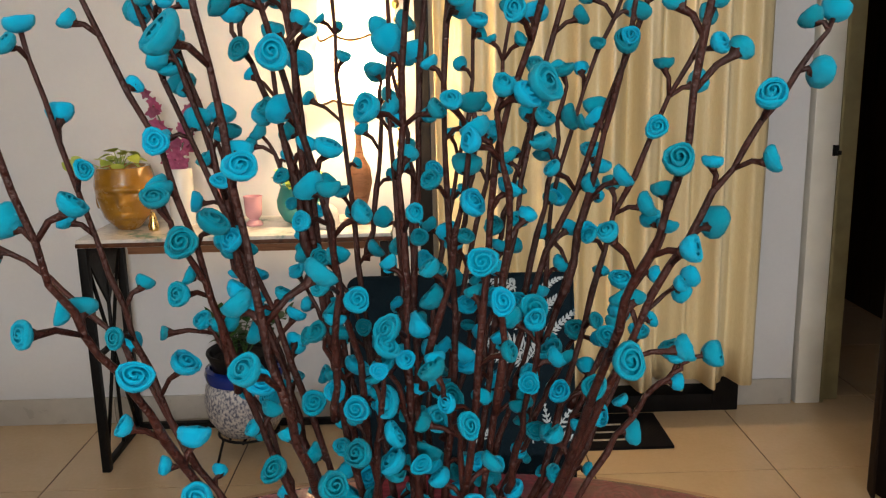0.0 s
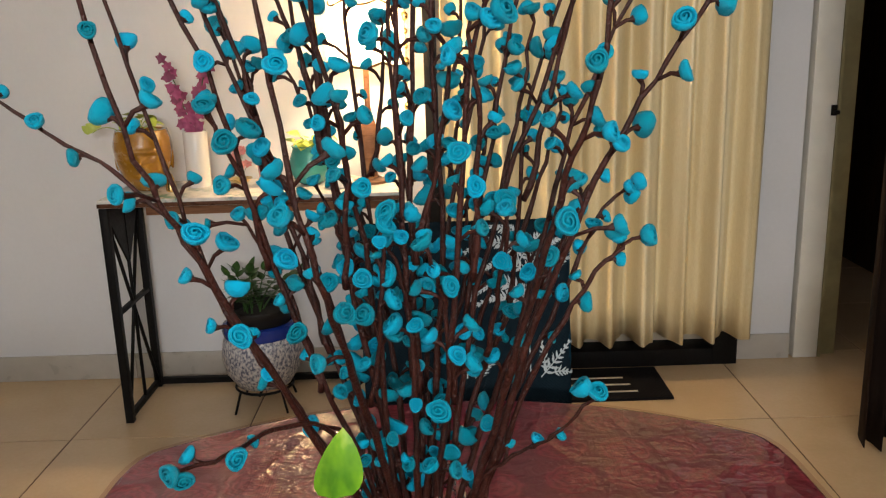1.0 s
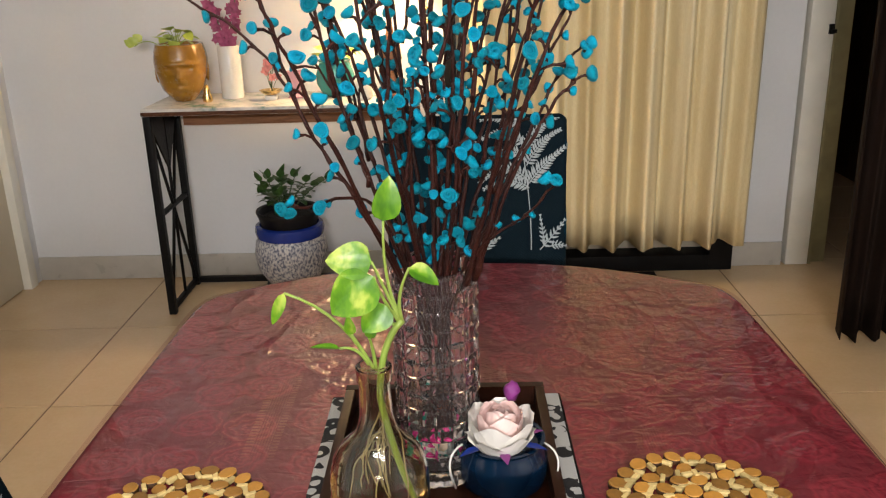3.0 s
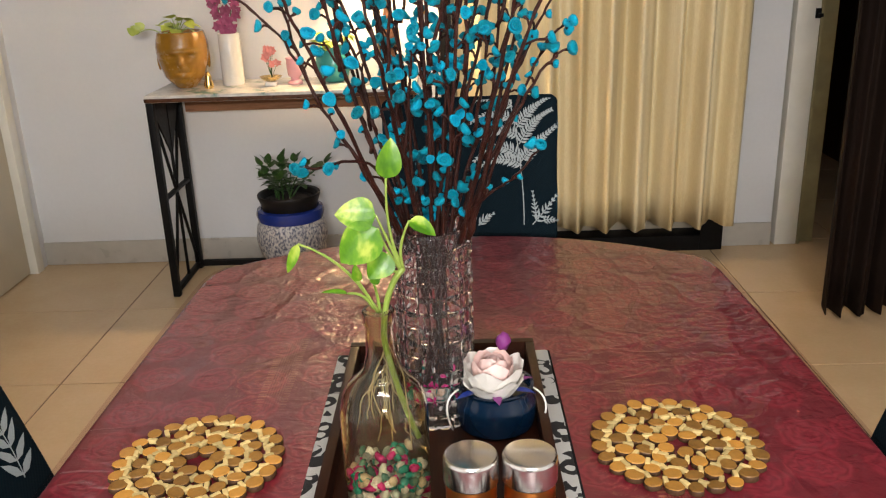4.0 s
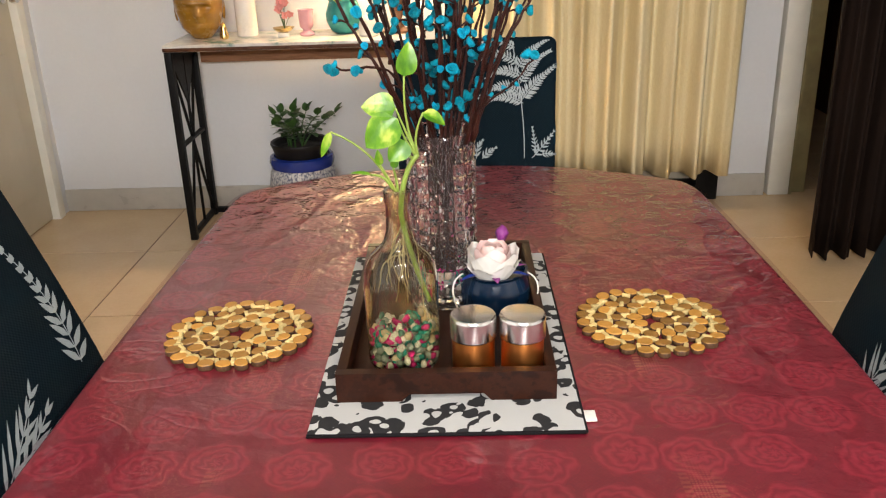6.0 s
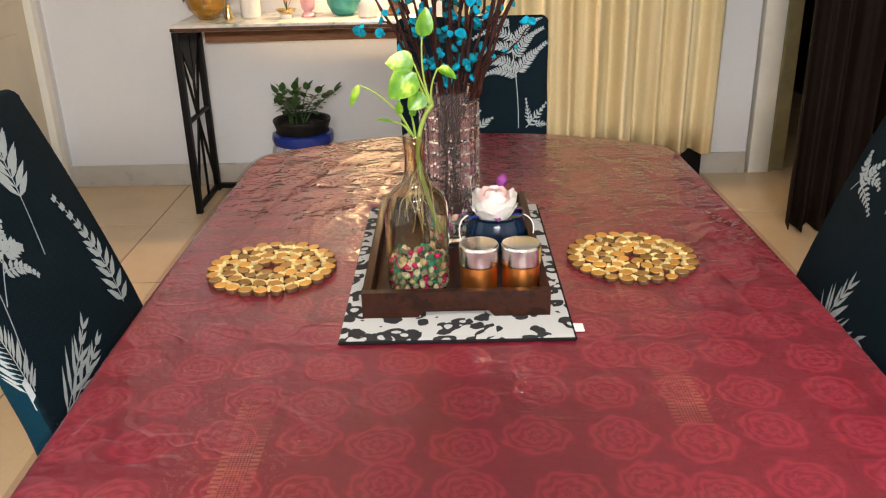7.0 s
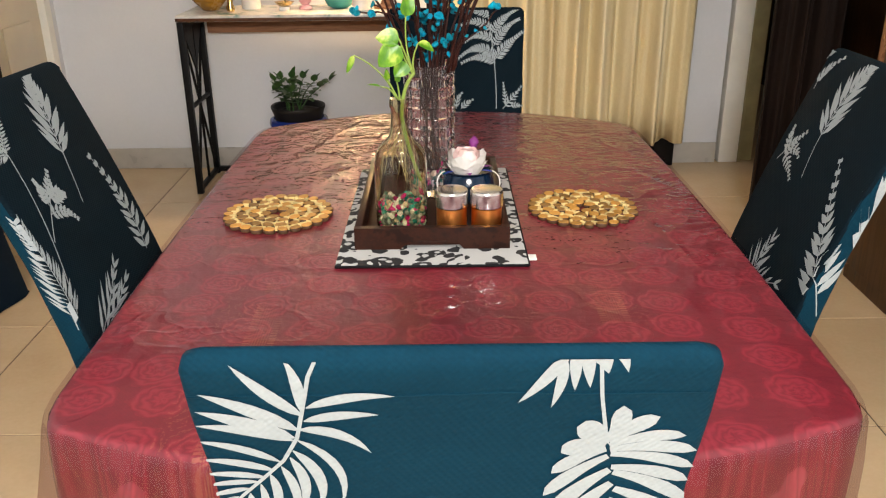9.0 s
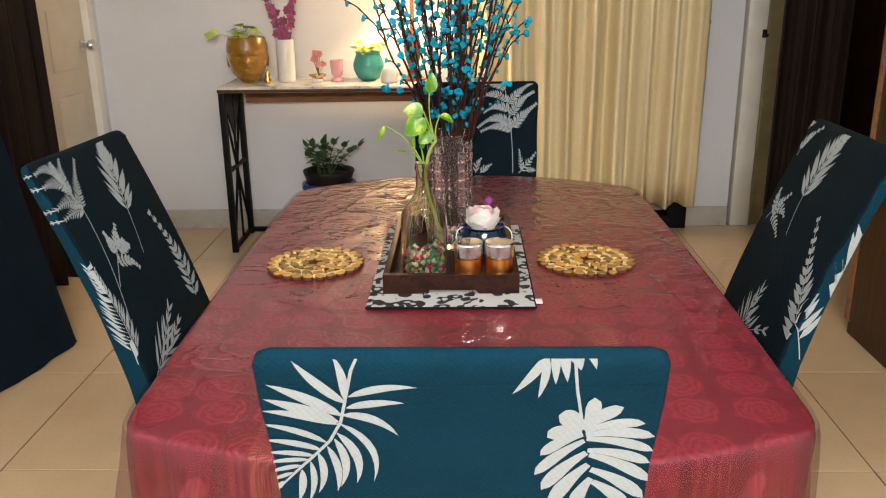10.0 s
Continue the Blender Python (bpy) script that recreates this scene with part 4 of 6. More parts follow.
far_front = [
    frond((-0.115, 0.718), (-0.119, 0.838), (-0.087, 1.001), 0, 0, 0, 0, 0, 0),
    frond((-0.114, 0.843), (-0.076, 0.872), (-0.019, 0.844), 15, 0.0196, 0.0025, 62, 0.3, 0.05),
    frond((-0.110, 0.860), (-0.068, 0.906), (-0.010, 0.857), 17, 0.0207, 0.0025, 62, 0.3, 0.05),
    frond((-0.114, 0.853), (-0.139, 0.888), (-0.195, 0.926), 16, 0.023, 0.0026, 62, 0.3, 0.05),
    frond((-0.109, 0.888), (-0.136, 0.939), (-0.181, 0.958), 16, 0.0196, 0.0025, 62, 0.3, 0.05),
    frond((-0.107, 0.905), (-0.068, 0.931), (-0.029, 0.901), 14, 0.0184, 0.0025, 62, 0.3, 0.05),
    frond((-0.104, 0.922), (-0.131, 0.964), (-0.176, 0.984), 15, 0.0184, 0.0025, 62, 0.3, 0.05),
    frond((-0.104, 0.931), (-0.059, 0.973), (-0.004, 0.938), 15, 0.0184, 0.0025, 62, 0.3, 0.05),
    frond((-0.097, 0.968), (-0.060, 0.990), (-0.015, 0.982), 13, 0.0161, 0.0025, 62, 0.3, 0.05),
    frond((-0.134, 0.718), (-0.161, 0.745), (-0.186, 0.775), 7, 0.0202, 0.0024, 52, 0.3, 0.15),
    frond((-0.145, 0.728), (-0.140, 0.754), (-0.136, 0.786), 7, 0.0138, 0.0019, 55, 0.3, 0.1),
    frond((-0.156, 0.725), (-0.173, 0.731), (-0.193, 0.723), 6, 0.0138, 0.0019, 55, 0.3, 0.1),
    frond((0.001, 0.719), (0.001, 0.746), (-0.013, 0.759), 5, 0.0202, 0.0023, 40, 0.3, 0.1),
    frond((-0.013, 0.719), (-0.024, 0.732), (-0.044, 0.742), 5, 0.0202, 0.0023, 40, 0.3, 0.1),
]
near_rear = [
    strip(PALM_STEM, 0.0016) + blades(PALM_OUTER) + blades(PALM_INNER),
    strip(SPLIT_STEM[:3], 0.0015) + blades(SPRIG),
    strip(SPLIT_STEM[2:], 0.0015) + blades(SPLIT_A, 1.0) + blades(SPLIT_B, 1.0),
]
covered_chair("dining_chair", "dark teal covered dining chair with white palm and split-leaf prints", 0.14, (0.014, -0.402, 0), 0.0, (), near_rear)
covered_chair("dining_chair", "dark teal covered dining chair with white fern prints, beside the table", 0.20, (-0.583, 0.432, 0), -94.0, left_front)
covered_chair("dining_chair", "dark teal covered dining chair with white palm prints, beside the table", 0.20, (0.632, 0.505, 0), 91.0, right_front)
covered_chair("dining_chair", "dark teal covered dining chair with white fern sprays", 0.17, (0.052, 1.275, 0), 180.0, far_front)


def drape():
    """A navy cloth drawn over a tall chair back, falling in soft folds to the floor."""
    c = thing("covered_armchair", "tall armchair hidden under a plain dark navy cloth", "armchair")
    bm = bmesh.new()
    rings = []
    n = 64
    for j in range(12):
        t = j / 11
        z = 1.25 * (1 - t) + 0.012
        x0, x1, y0, y1 = -1.845, -1.67 + 0.215 * t, 1.16 - 0.03 * t, 1.62 + 0.04 * t
        ring = []
        for i in range(n):
            a = 2 * math.pi * i / n
            ca, sa = math.cos(a), math.sin(a)
            k = 1 / max(abs(ca), abs(sa)) ** 0.82
            w = 1 + 0.022 * t * math.sin(7 * a + 2) + 0.012 * t * math.sin(13 * a)
            px = (x0 + x1) / 2 + (x1 - x0) / 2 * max(-1, min(1, ca * k)) * w
            py = (y0 + y1) / 2 + (y1 - y0) / 2 * max(-1, min(1, sa * k)) * w
            px -= 0.22 * t * max(0.0, 1.6 - py)
            ring.append(bm.verts.new((max(px, -1.85), py, z - (0.02 * (1 - t) * (abs(ca) + abs(sa) - 1)))))
        rings.append(ring)
    for p, q in zip(rings, rings[1:]):
        for i in range(n):
            bm.faces.new((p[i], p[(i + 1) % n], q[(i + 1) % n], q[i]))
    bm.faces.new(rings[0])
    bmesh.ops.recalc_face_normals(bm, faces=bm.faces)
    hem = [v.co + Vector((0, 0, -0.004)) for v in rings[-1]]
    part("cover", bm, M_DRAPE, c, "plain dark navy cloth")
    part("hem", tube(hem + hem[:1], 0.004, 5), M_DRAPE, c, "stitched hem on the floor")


drape()

# ---- console table ----
CX0, CX1, CY0, CY1, CZ = -1.15, -0.135, 2.73, 3.09, 0.82
con = thing("console_table", "black steel console table with a marbled top", "table")
part("tabletop", box(CX0 + 0.001, CX1 + 0.01, CY0 - 0.008, CY1 + 0.005, CZ - 0.028, CZ, 0.004), M_MARBLE, con)
part("edge_band", box(CX0 + 0.001, CX1 + 0.011, CY0 - 0.012, CY0 - 0.008, CZ - 0.026, CZ - 0.012, 0.001), M_TABLE, con, "dark brown front edge")
part("apron", box(CX0 + 0.05, CX1 - 0.05, CY1 - 0.045, CY1 - 0.02, 0.70, 0.79, 0.002), M_APRON, con, "brown wooden board under the top")
for x in (CX0 + 0.015, CX1 - 0.015):
    for y in (CY0 + 0.012, CY1 - 0.02):
        part("leg", box(x - 0.014, x + 0.014, y - 0.014, y + 0.014, 0, CZ - 0.03, 0.002), M_BLACK, con)
    part("side_rail", box(x - 0.01, x + 0.01, CY0 + 0.026, CY1 - 0.034, 0.012, 0.032, 0.002), M_BLACK, con)
    part("side_rail", box(x - 0.01, x + 0.01, CY0 + 0.026, CY1 - 0.034, 0.40, 0.414, 0.002), M_BLACK, con)
    part("side_rail", box(x - 0.012, x + 0.012, CY0 + 0.026, CY1 - 0.034, CZ - 0.06, CZ - 0.03, 0.002), M_BLACK, con)
    for a, b in (((CY0 + 0.02, 0.03), (CY1 - 0.03, 0.76)), ((CY1 - 0.03, 0.03), (CY0 + 0.02, 0.76)), (((CY0 + CY1) / 2, 0.03), ((CY0 + CY1) / 2, 0.76))):
        part("brace", tube([(x, a[0], a[1]), (x, b[0], b[1])], 0.007, 6), M_BLACK, con)
    tri = bmesh.new()
    for dx in (-0.004, 0.004):
        tri.verts.new((x + dx, CY0 + 0.02, 0.76)), tri.verts.new((x + dx, CY1 - 0.03, 0.76)), tri.verts.new((x + dx, (CY0 + CY1) / 2, 0.55))
    tri.verts.ensure_lookup_table()
    v = tri.verts
    for q in ((0, 1, 2), (5, 4, 3), (0, 3, 4, 1), (1, 4, 5, 2), (2, 5, 3, 0)):
        tri.faces.new([v[i] for i in q])
    part("gusset", tri, M_BLACK, con, "", False)
for y, z in ((CY1 - 0.02, 0.022),):
    part("long_rail", box(CX0 + 0.03, CX1 - 0.03, y - 0.012, y + 0.012, z - 0.012, z + 0.012, 0.002), M_BLACK, con)


def head_planter():
    """A glazed head: skull, nose, brows, lips, ears and a flat cut crown, one mesh."""
    bm = bmesh.new()
    n, m = 64, 48
    rings = []
    for j in range(m + 1):
        v = j / m
        z = 0.215 * v
        prof = 0.055 + 0.047 * math.sin(math.pi * min(1, (v + 0.06) * 0.62)) - 0.012 * max(0, v - 0.75) * 4 * 0.6
        if v < 0.2:
            prof -= 0.022 * (0.2 - v) / 0.2
        ring = []
        for i in range(n):
            a = 2 * math.pi * i / n
            x, y = math.sin(a), -math.cos(a)
            r = prof * (1 + 0.10 * (1 if y > 0 else 0) * y)
            px, py, pz = x * r * 0.98, y * r * 1.02, z
            f = max(0.0, -y)
            if f > 0:
                k = math.exp(-((px / 0.010) ** 2))
                py -= f * 0.036 * k * max(0, 1 - abs(v - 0.47) / 0.16) * (1.25 - (v - 0.31) * 1.8 if v > 0.31 else 0.7)
                py -= 0.013 * math.exp(-((abs(px) - 0.03) / 0.028) ** 2) * math.exp(-((v - 0.68) / 0.035) ** 2)
                py += 0.020 * math.exp(-((abs(px) - 0.034) / 0.017) ** 2) * math.exp(-((v - 0.58) / 0.05) ** 2)
                py -= 0.011 * math.exp(-((abs(px) - 0.034) / 0.014) ** 2) * math.exp(-((v - 0.565) / 0.022) ** 2)
                py -= 0.015 * math.exp(-((px / 0.022) ** 2)) * (math.exp(-((v - 0.265) / 0.018) ** 2) + math.exp(-((v - 0.225) / 0.018) ** 2))
                py -= 0.010 * math.exp(-((px / 0.03) ** 2)) * math.exp(-((v - 0.10) / 0.06) ** 2)
            ring.append(bm.verts.new((px, py, pz)))
        rings.append(ring)
    for a, b in zip(rings, rings[1:]):
        for i in range(n):
            bm.faces.new((a[i], a[(i + 1) % n], b[(i + 1) % n], b[i]))
    inner = [bm.verts.new((v.co.x * 0.86, v.co.y * 0.86, 0.215)) for v in rings[-1]]
    deep = [bm.verts.new((v.co.x * 0.8, v.co.y * 0.8, 0.185)) for v in rings[-1]]
    for a, b in ((rings[-1], inner), (inner, deep)):
        for i in range(n):
            bm.faces.new((a[i], a[(i + 1) % n], b[(i + 1) % n], b[i]))
    bm.faces.new(deep)
    bm.faces.new(list(reversed(rings[0])))
    for sgn in (-1, 1):
        blob(0.026, (sgn * 0.094, 0.012, 0.11), (0.32, 0.5, 1.6), 2, 0.1, bm, 3)
    ob = part("head_planter", bm, M_GOLD, None, "", True, 1.2)
    ob.matrix_basis = pose(-1.04, 2.92, CZ + 0.001, 0, 0, 10)
    tagged(ob, "golden glazed head-shaped planter on the console table", "planter")


head_planter()


def leaf_cluster(name, label, at, count, reach, size, material, seed, rise=(0.2, 1.0), heart=True, stalk=M_STALK):
    """Many leaves on thin stalks from one root."""
    rnd = random.Random(seed)
    p = thing(name, label, "plant", at=at)
    for i in range(count):
        a = 2.4 * i + rnd.uniform(-0.5, 0.5)
        el = rnd.uniform(*rise)
        r = reach * rnd.uniform(0.45, 1.0)
        tip = Vector((math.cos(a) * r * math.cos(el), math.sin(a) * r * math.cos(el), r * math.sin(el)))
        part("stalk", tube(bent((0, 0, 0), tip * 0.5 + Vector((0, 0, r * 0.25)), tip, 5), [0.0022, 0.002, 0.0018, 0.0016, 0.0014, 0.0012], 5), stalk, p)
        out = Vector((tip.x, tip.y, 0)).normalized()
        s = size * rnd.uniform(0.75, 1.2)
        part("leaf", leaf_blade(tip, tip + out * s * 0.8 + Vector((0, 0, s * rnd.uniform(-0.4, 0.5))), s * 0.42, (rnd.uniform(-0.3, 0.3), rnd.uniform(-0.3, 0.3), 1), 0.2, 6, None, 1.6, heart), material, p)
    return p


leaf_cluster("trailing_plant", "pale lime trailing plant in the golden planter", (-1.05, 2.92, CZ + 0.195), 16, 0.085, 0.055, M_LIMELEAF, 4, (0.5, 1.25))
pl = thing("trailing_sprig", "lime leaf sprig hanging out of the planter", "plant", at=(-1.10, 2.92, CZ + 0.2))
part("stalk", tube(bent((0, 0, 0), (-0.05, -0.02, 0.05), (-0.10, -0.03, 0.01), 6), 0.0018, 5), M_STALK, pl)
for q in ((-0.07, -0.02, 0.03), (-0.10, -0.03, 0.012), (-0.085, -0.03, 0.02)):
    part("leaf", leaf_blade(q, (q[0] - 0.03, q[1] - 0.01, q[2] + 0.025), 0.016, (0, -1, 0.5), 0.2, 6, None, 1.6, True), M_LIMELEAF, pl)

# small figurine beside the head
fig = turned([(0.014, 0), (0.018, 0.004), (0.018, 0.02), (0.012, 0.034), (0.013, 0.044), (0.010, 0.052), (0.006, 0.062), (0, 0.067)], 16)
tagged(part("figurine", fig, M_BRASS), "small golden figurine on the console table", "figurine").matrix_basis = pose(-0.935, 2.86, CZ + 0.001)

# white vase with orchids
vz = thing("flower_vase", "tall white ceramic cylinder vase", "vase", at=(-0.862, 2.96, CZ))
part("body", turned([(0.040, 0), (0.043, 0.004), (0.043, 0.197), (0.041, 0.2), (0.038, 0.197), (0.037, 0.02), (0, 0.018)], 32, True), M_WHITECER, vz)


def orchid_spray(tips, at):
    rnd = random.Random(9)
    o = thing("orchid_stems", "magenta artificial orchid stems in the white vase", "flowers", at=at)
    for n, tip in enumerate(tips):
        pts = bent((0, 0, -0.1), (tip[0] * 0.3, tip[1] * 0.3, tip[2] * 0.6), tip, 12)
        part("stem", tube(pts, 0.0022, 5), M_DARKLEAF, o)
        for k in range(12):
            c = pts[4 + k * 8 // 11] + Vector((rnd.uniform(-0.022, 0.022), rnd.uniform(-0.02, 0.01), rnd.uniform(-0.012, 0.012)))
            bm = bmesh.new()
            for a in range(5):
                ang = 2 * math.pi * a / 5 + rnd.random()
                leaf_blade(c, c + Vector((math.cos(ang) * 0.021, -0.006, math.sin(ang) * 0.021)), 0.0095, (0, -1, 0), 0.2, 4, bm)
            part("flower", bm, M_ORCHID, o)


orchid_spray([(-0.085, -0.01, 0.25), (0.085, -0.02, 0.26), (0.04, 0.01, 0.17), (-0.05, -0.02, 0.15)], (-0.862, 2.96, CZ + 0.2))

bowl = thing("brass_bowl", "small brass bowl on a white foot", "bowl", at=(-0.695, 2.88, CZ))
part("foot", box(-0.022, 0.022, -0.02, 0.02, 0, 0.018, 0.004), M_WHITECER, bowl)
part("cup", turned([(0.012, 0.018), (0.03, 0.024), (0.045, 0.038), (0.043, 0.038), (0.028, 0.028), (0, 0.024)], 28), M_BRASS, bowl)
fl = thing("pink_flowers", "little pink artificial flowers in the brass bowl", "flowers", at=(-0.695, 2.9, CZ + 0.03))
rnd = random.Random(3)
for k in range(9):
    c = Vector((rnd.uniform(-0.04, 0.04), rnd.uniform(-0.02, 0.02), rnd.uniform(0.05, 0.115)))
    part("stem", tube([(0, 0, 0), c], 0.0012, 4), M_DARKLEAF, fl)
    bm = bmesh.new()
    for a in range(6):
        ang = 2 * math.pi * a / 6 + rnd.random()
        leaf_blade(c, c + Vector((math.cos(ang) * 0.017, -0.005, math.sin(ang) * 0.017)), 0.008, (0, -1, 0), 0.3, 4, bm)
    part("flower", bm, M_PINK, fl)

cup = thing("candle_glass", "pink glass candle cup on the console table", "candle holder", at=(-0.607, 2.92, CZ))
part("cup", turned([(0.029, 0), (0.031, 0.004), (0.026, 0.012), (0.017, 0.018), (0.017, 0.024), (0.027, 0.034), (0.030, 0.06), (0.031, 0.095), (0.033, 0.102), (0.029, 0.102), (0.027, 0.05), (0, 0.045)], 28), M_PINKGLASS, cup)
pot = thing("teal_pot", "round teal glazed pot on the console table", "pot", at=(-0.455, 2.95, CZ))
part("body", turned([(0.035, 0), (0.055, 0.012), (0.073, 0.05), (0.075, 0.08), (0.062, 0.118), (0.058, 0.128), (0.064, 0.138), (0.058, 0.138), (0.052, 0.12), (0, 0.115)], 32), M_TEAL, pot)
leaf_cluster("lime_pothos", "yellow-green pothos in the teal pot", (-0.455, 2.95, CZ + 0.115), 14, 0.10, 0.06, M_LIMELEAF, 12, (0.3, 1.2))
part("body", turned([(0.034, 0), (0.042, 0.008), (0.041, 0.035), (0.034, 0.062), (0.02, 0.078), (0, 0.082)], 28), M_WHITECER, thing("white_dish", "white domed ceramic dish on the console table", "dish", at=(-0.345, 2.84, CZ)))


# ---- table lamp ----
def table_lamp(at):
    L = thing("table_lamp", "lit table lamp with tiered scalloped cream shade", "lamp", at=at)
    part("base", turned([(0.06, 0), (0.062, 0.01), (0.03, 0.02), (0.018, 0.05), (0.030, 0.09), (0.042, 0.14), (0.036, 0.19), (0.016, 0.23), (0.010, 0.27), (0.010, 0.42)], 28), M_APRON, L, "turned brown wooden base")

    def tier(r0, r1, z0, z1, name):
        bm = bmesh.new()
        n = 60
        rings = []
        for j in range(7):
            t = j / 6
            ring = []
            for i in range(n):
                a = 2 * math.pi * i / n
                r = r0 + (r1 - r0) * t + 0.010 * math.sin(math.pi * t) + 0.004 * math.cos(6 * a)
                dz = -0.016 * abs(math.sin(3 * a)) if j == 0 else 0
                ring.append(bm.verts.new((r * math.cos(a), r * math.sin(a), z0 + (z1 - z0) * t + dz)))
            rings.append(ring)
        for a, b in zip(rings, rings[1:]):
            for i in range(n):
                bm.faces.new((a[i], a[(i + 1) % n], b[(i + 1) % n], b[i]))
        sh = part(name, bm, M_SHADE, L, "cream cloth shade tier")
        hem = [Vector(((r0 + 0.006) * math.cos(2 * math.pi * i / 60), (r0 + 0.006) * math.sin(2 * math.pi * i / 60), z0 - 0.016 * abs(math.sin(3 * 2 * math.pi * i / 60)))) for i in range(61)]
        part("braid", tube(hem, 0.0045, 5), M_FRINGE, sh, "bronze braid trim")

    tier(0.128, 0.118, 0.425, 0.62, "shade")
    tier(0.112, 0.095, 0.63, 0.83, "shade")
    part("bulb", blob(0.03, (0, 0, 0.52), (1, 1, 1.25)), M_BULB, L, "glowing bulb").visible_shadow = False
    part("bulb_holder", turned([(0.014, 0.42), (0.016, 0.425), (0.016, 0.47), (0.012, 0.485)], 16), M_BRASS, L)


table_lamp((-0.235, 2.93, CZ))

chain = thing("bead_hanging", "golden bead hanging on the wall beside the lamp", "wall hanging")
part("cord", tube([(-0.10, YB - 0.012, 1.05), (-0.10, YB - 0.012, 1.9)], 0.0012, 5), M_BRASS, chain)
part("nail", tube([(-0.10, YB, 1.9), (-0.10, YB - 0.016, 1.9)], 0.003, 6), M_BRASS, chain)
for k in range(14):
    part("bead", blob(0.009 if k % 3 else 0.014, (-0.10, YB - 0.016, 1.07 + 0.055 * k), (1, 1, 1.3), 2), M_BRASS, chain)

# ---- floor planter ----
fp = thing("floor_planter", "speckled stoneware planter with a cobalt blue rim", "planter", at=(-0.665, 2.86, 0.0))
part("body", turned([(0.07, 0.085), (0.10, 0.095), (0.135, 0.15), (0.146, 0.21), (0.138, 0.265), (0.125, 0.285)], 36), M_SPECKLE, fp)
part("rim", turned([(0.124, 0.283), (0.132, 0.287), (0.138, 0.31), (0.134, 0.33), (0.118, 0.335), (0.112, 0.30), (0, 0.295)], 36), M_BLUERIM, fp, "glossy cobalt blue collar")
part("inner_pot", turned([(0.10, 0.30), (0.122, 0.37), (0.128, 0.385), (0.126, 0.392), (0.116, 0.388), (0.105, 0.365), (0, 0.36)], 36), M_BLACKPOT, fp, "black plastic inner pot")
part("soil", turned([(0.104, 0.3615), (0.06, 0.37), (0, 0.372)], 24), M_SOIL, fp)
st = thing("plant_stand", "low black wire plant stand on the tiles", "plant stand", at=(-0.665, 2.86, 0.0))
part("ring", tube([(0.105 * math.cos(2 * math.pi * i / 24), 0.105 * math.sin(2 * math.pi * i / 24), 0.084) for i in range(25)], 0.005, 6), M_BLACK, st)
part("cross_bar", tube([(-0.105, 0, 0.079), (0.105, 0, 0.079)], 0.005, 6), M_BLACK, st)
part("cross_bar", tube([(0, -0.105, 0.079), (0, 0.105, 0.079)], 0.005, 6), M_BLACK, st)
for k in range(4):
    a = math.pi / 4 + k * math.pi / 2
    part("leg", tube([(0.105 * math.cos(a), 0.105 * math.sin(a), 0.084), (0.135 * math.cos(a), 0.135 * math.sin(a), 0.004)], 0.005, 6), M_BLACK, st)


def shrub(at):
    rnd = random.Random(17)
    p = thing("zz_plant", "leafy dark green houseplant in the speckled planter", "plant", at=at)
    for i in range(9):
        a = 2.4 * i
        lean = rnd.uniform(0.07, 0.18) if i else 0.0
        h = rnd.uniform(0.10, 0.19) * (1 - lean * 1.6)
        root = Vector((math.cos(a) * 0.03, math.sin(a) * 0.03, -0.01))
        pts = bent(root, (math.cos(a) * lean * 0.4, math.sin(a) * lean * 0.4, h * 0.6), (math.cos(a) * lean, math.sin(a) * lean, h), 8)
        st2 = part("stem", tube(pts, [0.004 - 0.0003 * k for k in range(9)], 5), M_DARKLEAF, p)
        for k in range(3, 9):
            for sgn in (-1, 1):
                d = Vector((math.cos(a + sgn * 1.2), math.sin(a + sgn * 1.2), rnd.uniform(-0.2, 0.7))).normalized()
                if k == 8:
                    d = (d + Vector((0, 0, 1.2)) + (pts[8] - pts[6]) * 20).normalized()
                part("leaf", leaf_blade(pts[k], pts[k] + d * rnd.uniform(0.042, 0.062), 0.0165, (0, 0.2, 1), 0.2, 6, None, 1.2, True), M_DARKLEAF, st2)


shrub((-0.685, 2.86, 0.37))

# ---- centre of the table: print mat, tray, bottle, vase ----
mat = thing("table_mat", "black and white animal print mat under the tray", "mat")
part("cloth", box(-0.161, 0.143, 0.130, 0.640, TOP + 0.0005, TOP + 0.006, 0.0025), M_PRINT, mat)
part("label_tag", box(0.144, 0.158, 0.150, 0.170, TOP + 0.002, TOP + 0.0045, 0.0006), M_CORD, mat, "small cream cloth tag")
part("edge_binding", tube([(-0.161, 0.1295, TOP + 0.003), (0.143, 0.1295, TOP + 0.003)], 0.0024, 6), M_RUG, mat, "black bound edge")
part("edge_binding", tube([(0.1435, 0.13, TOP + 0.003), (0.1435, 0.64, TOP + 0.003)], 0.0024, 6), M_RUG, mat, "black bound edge")

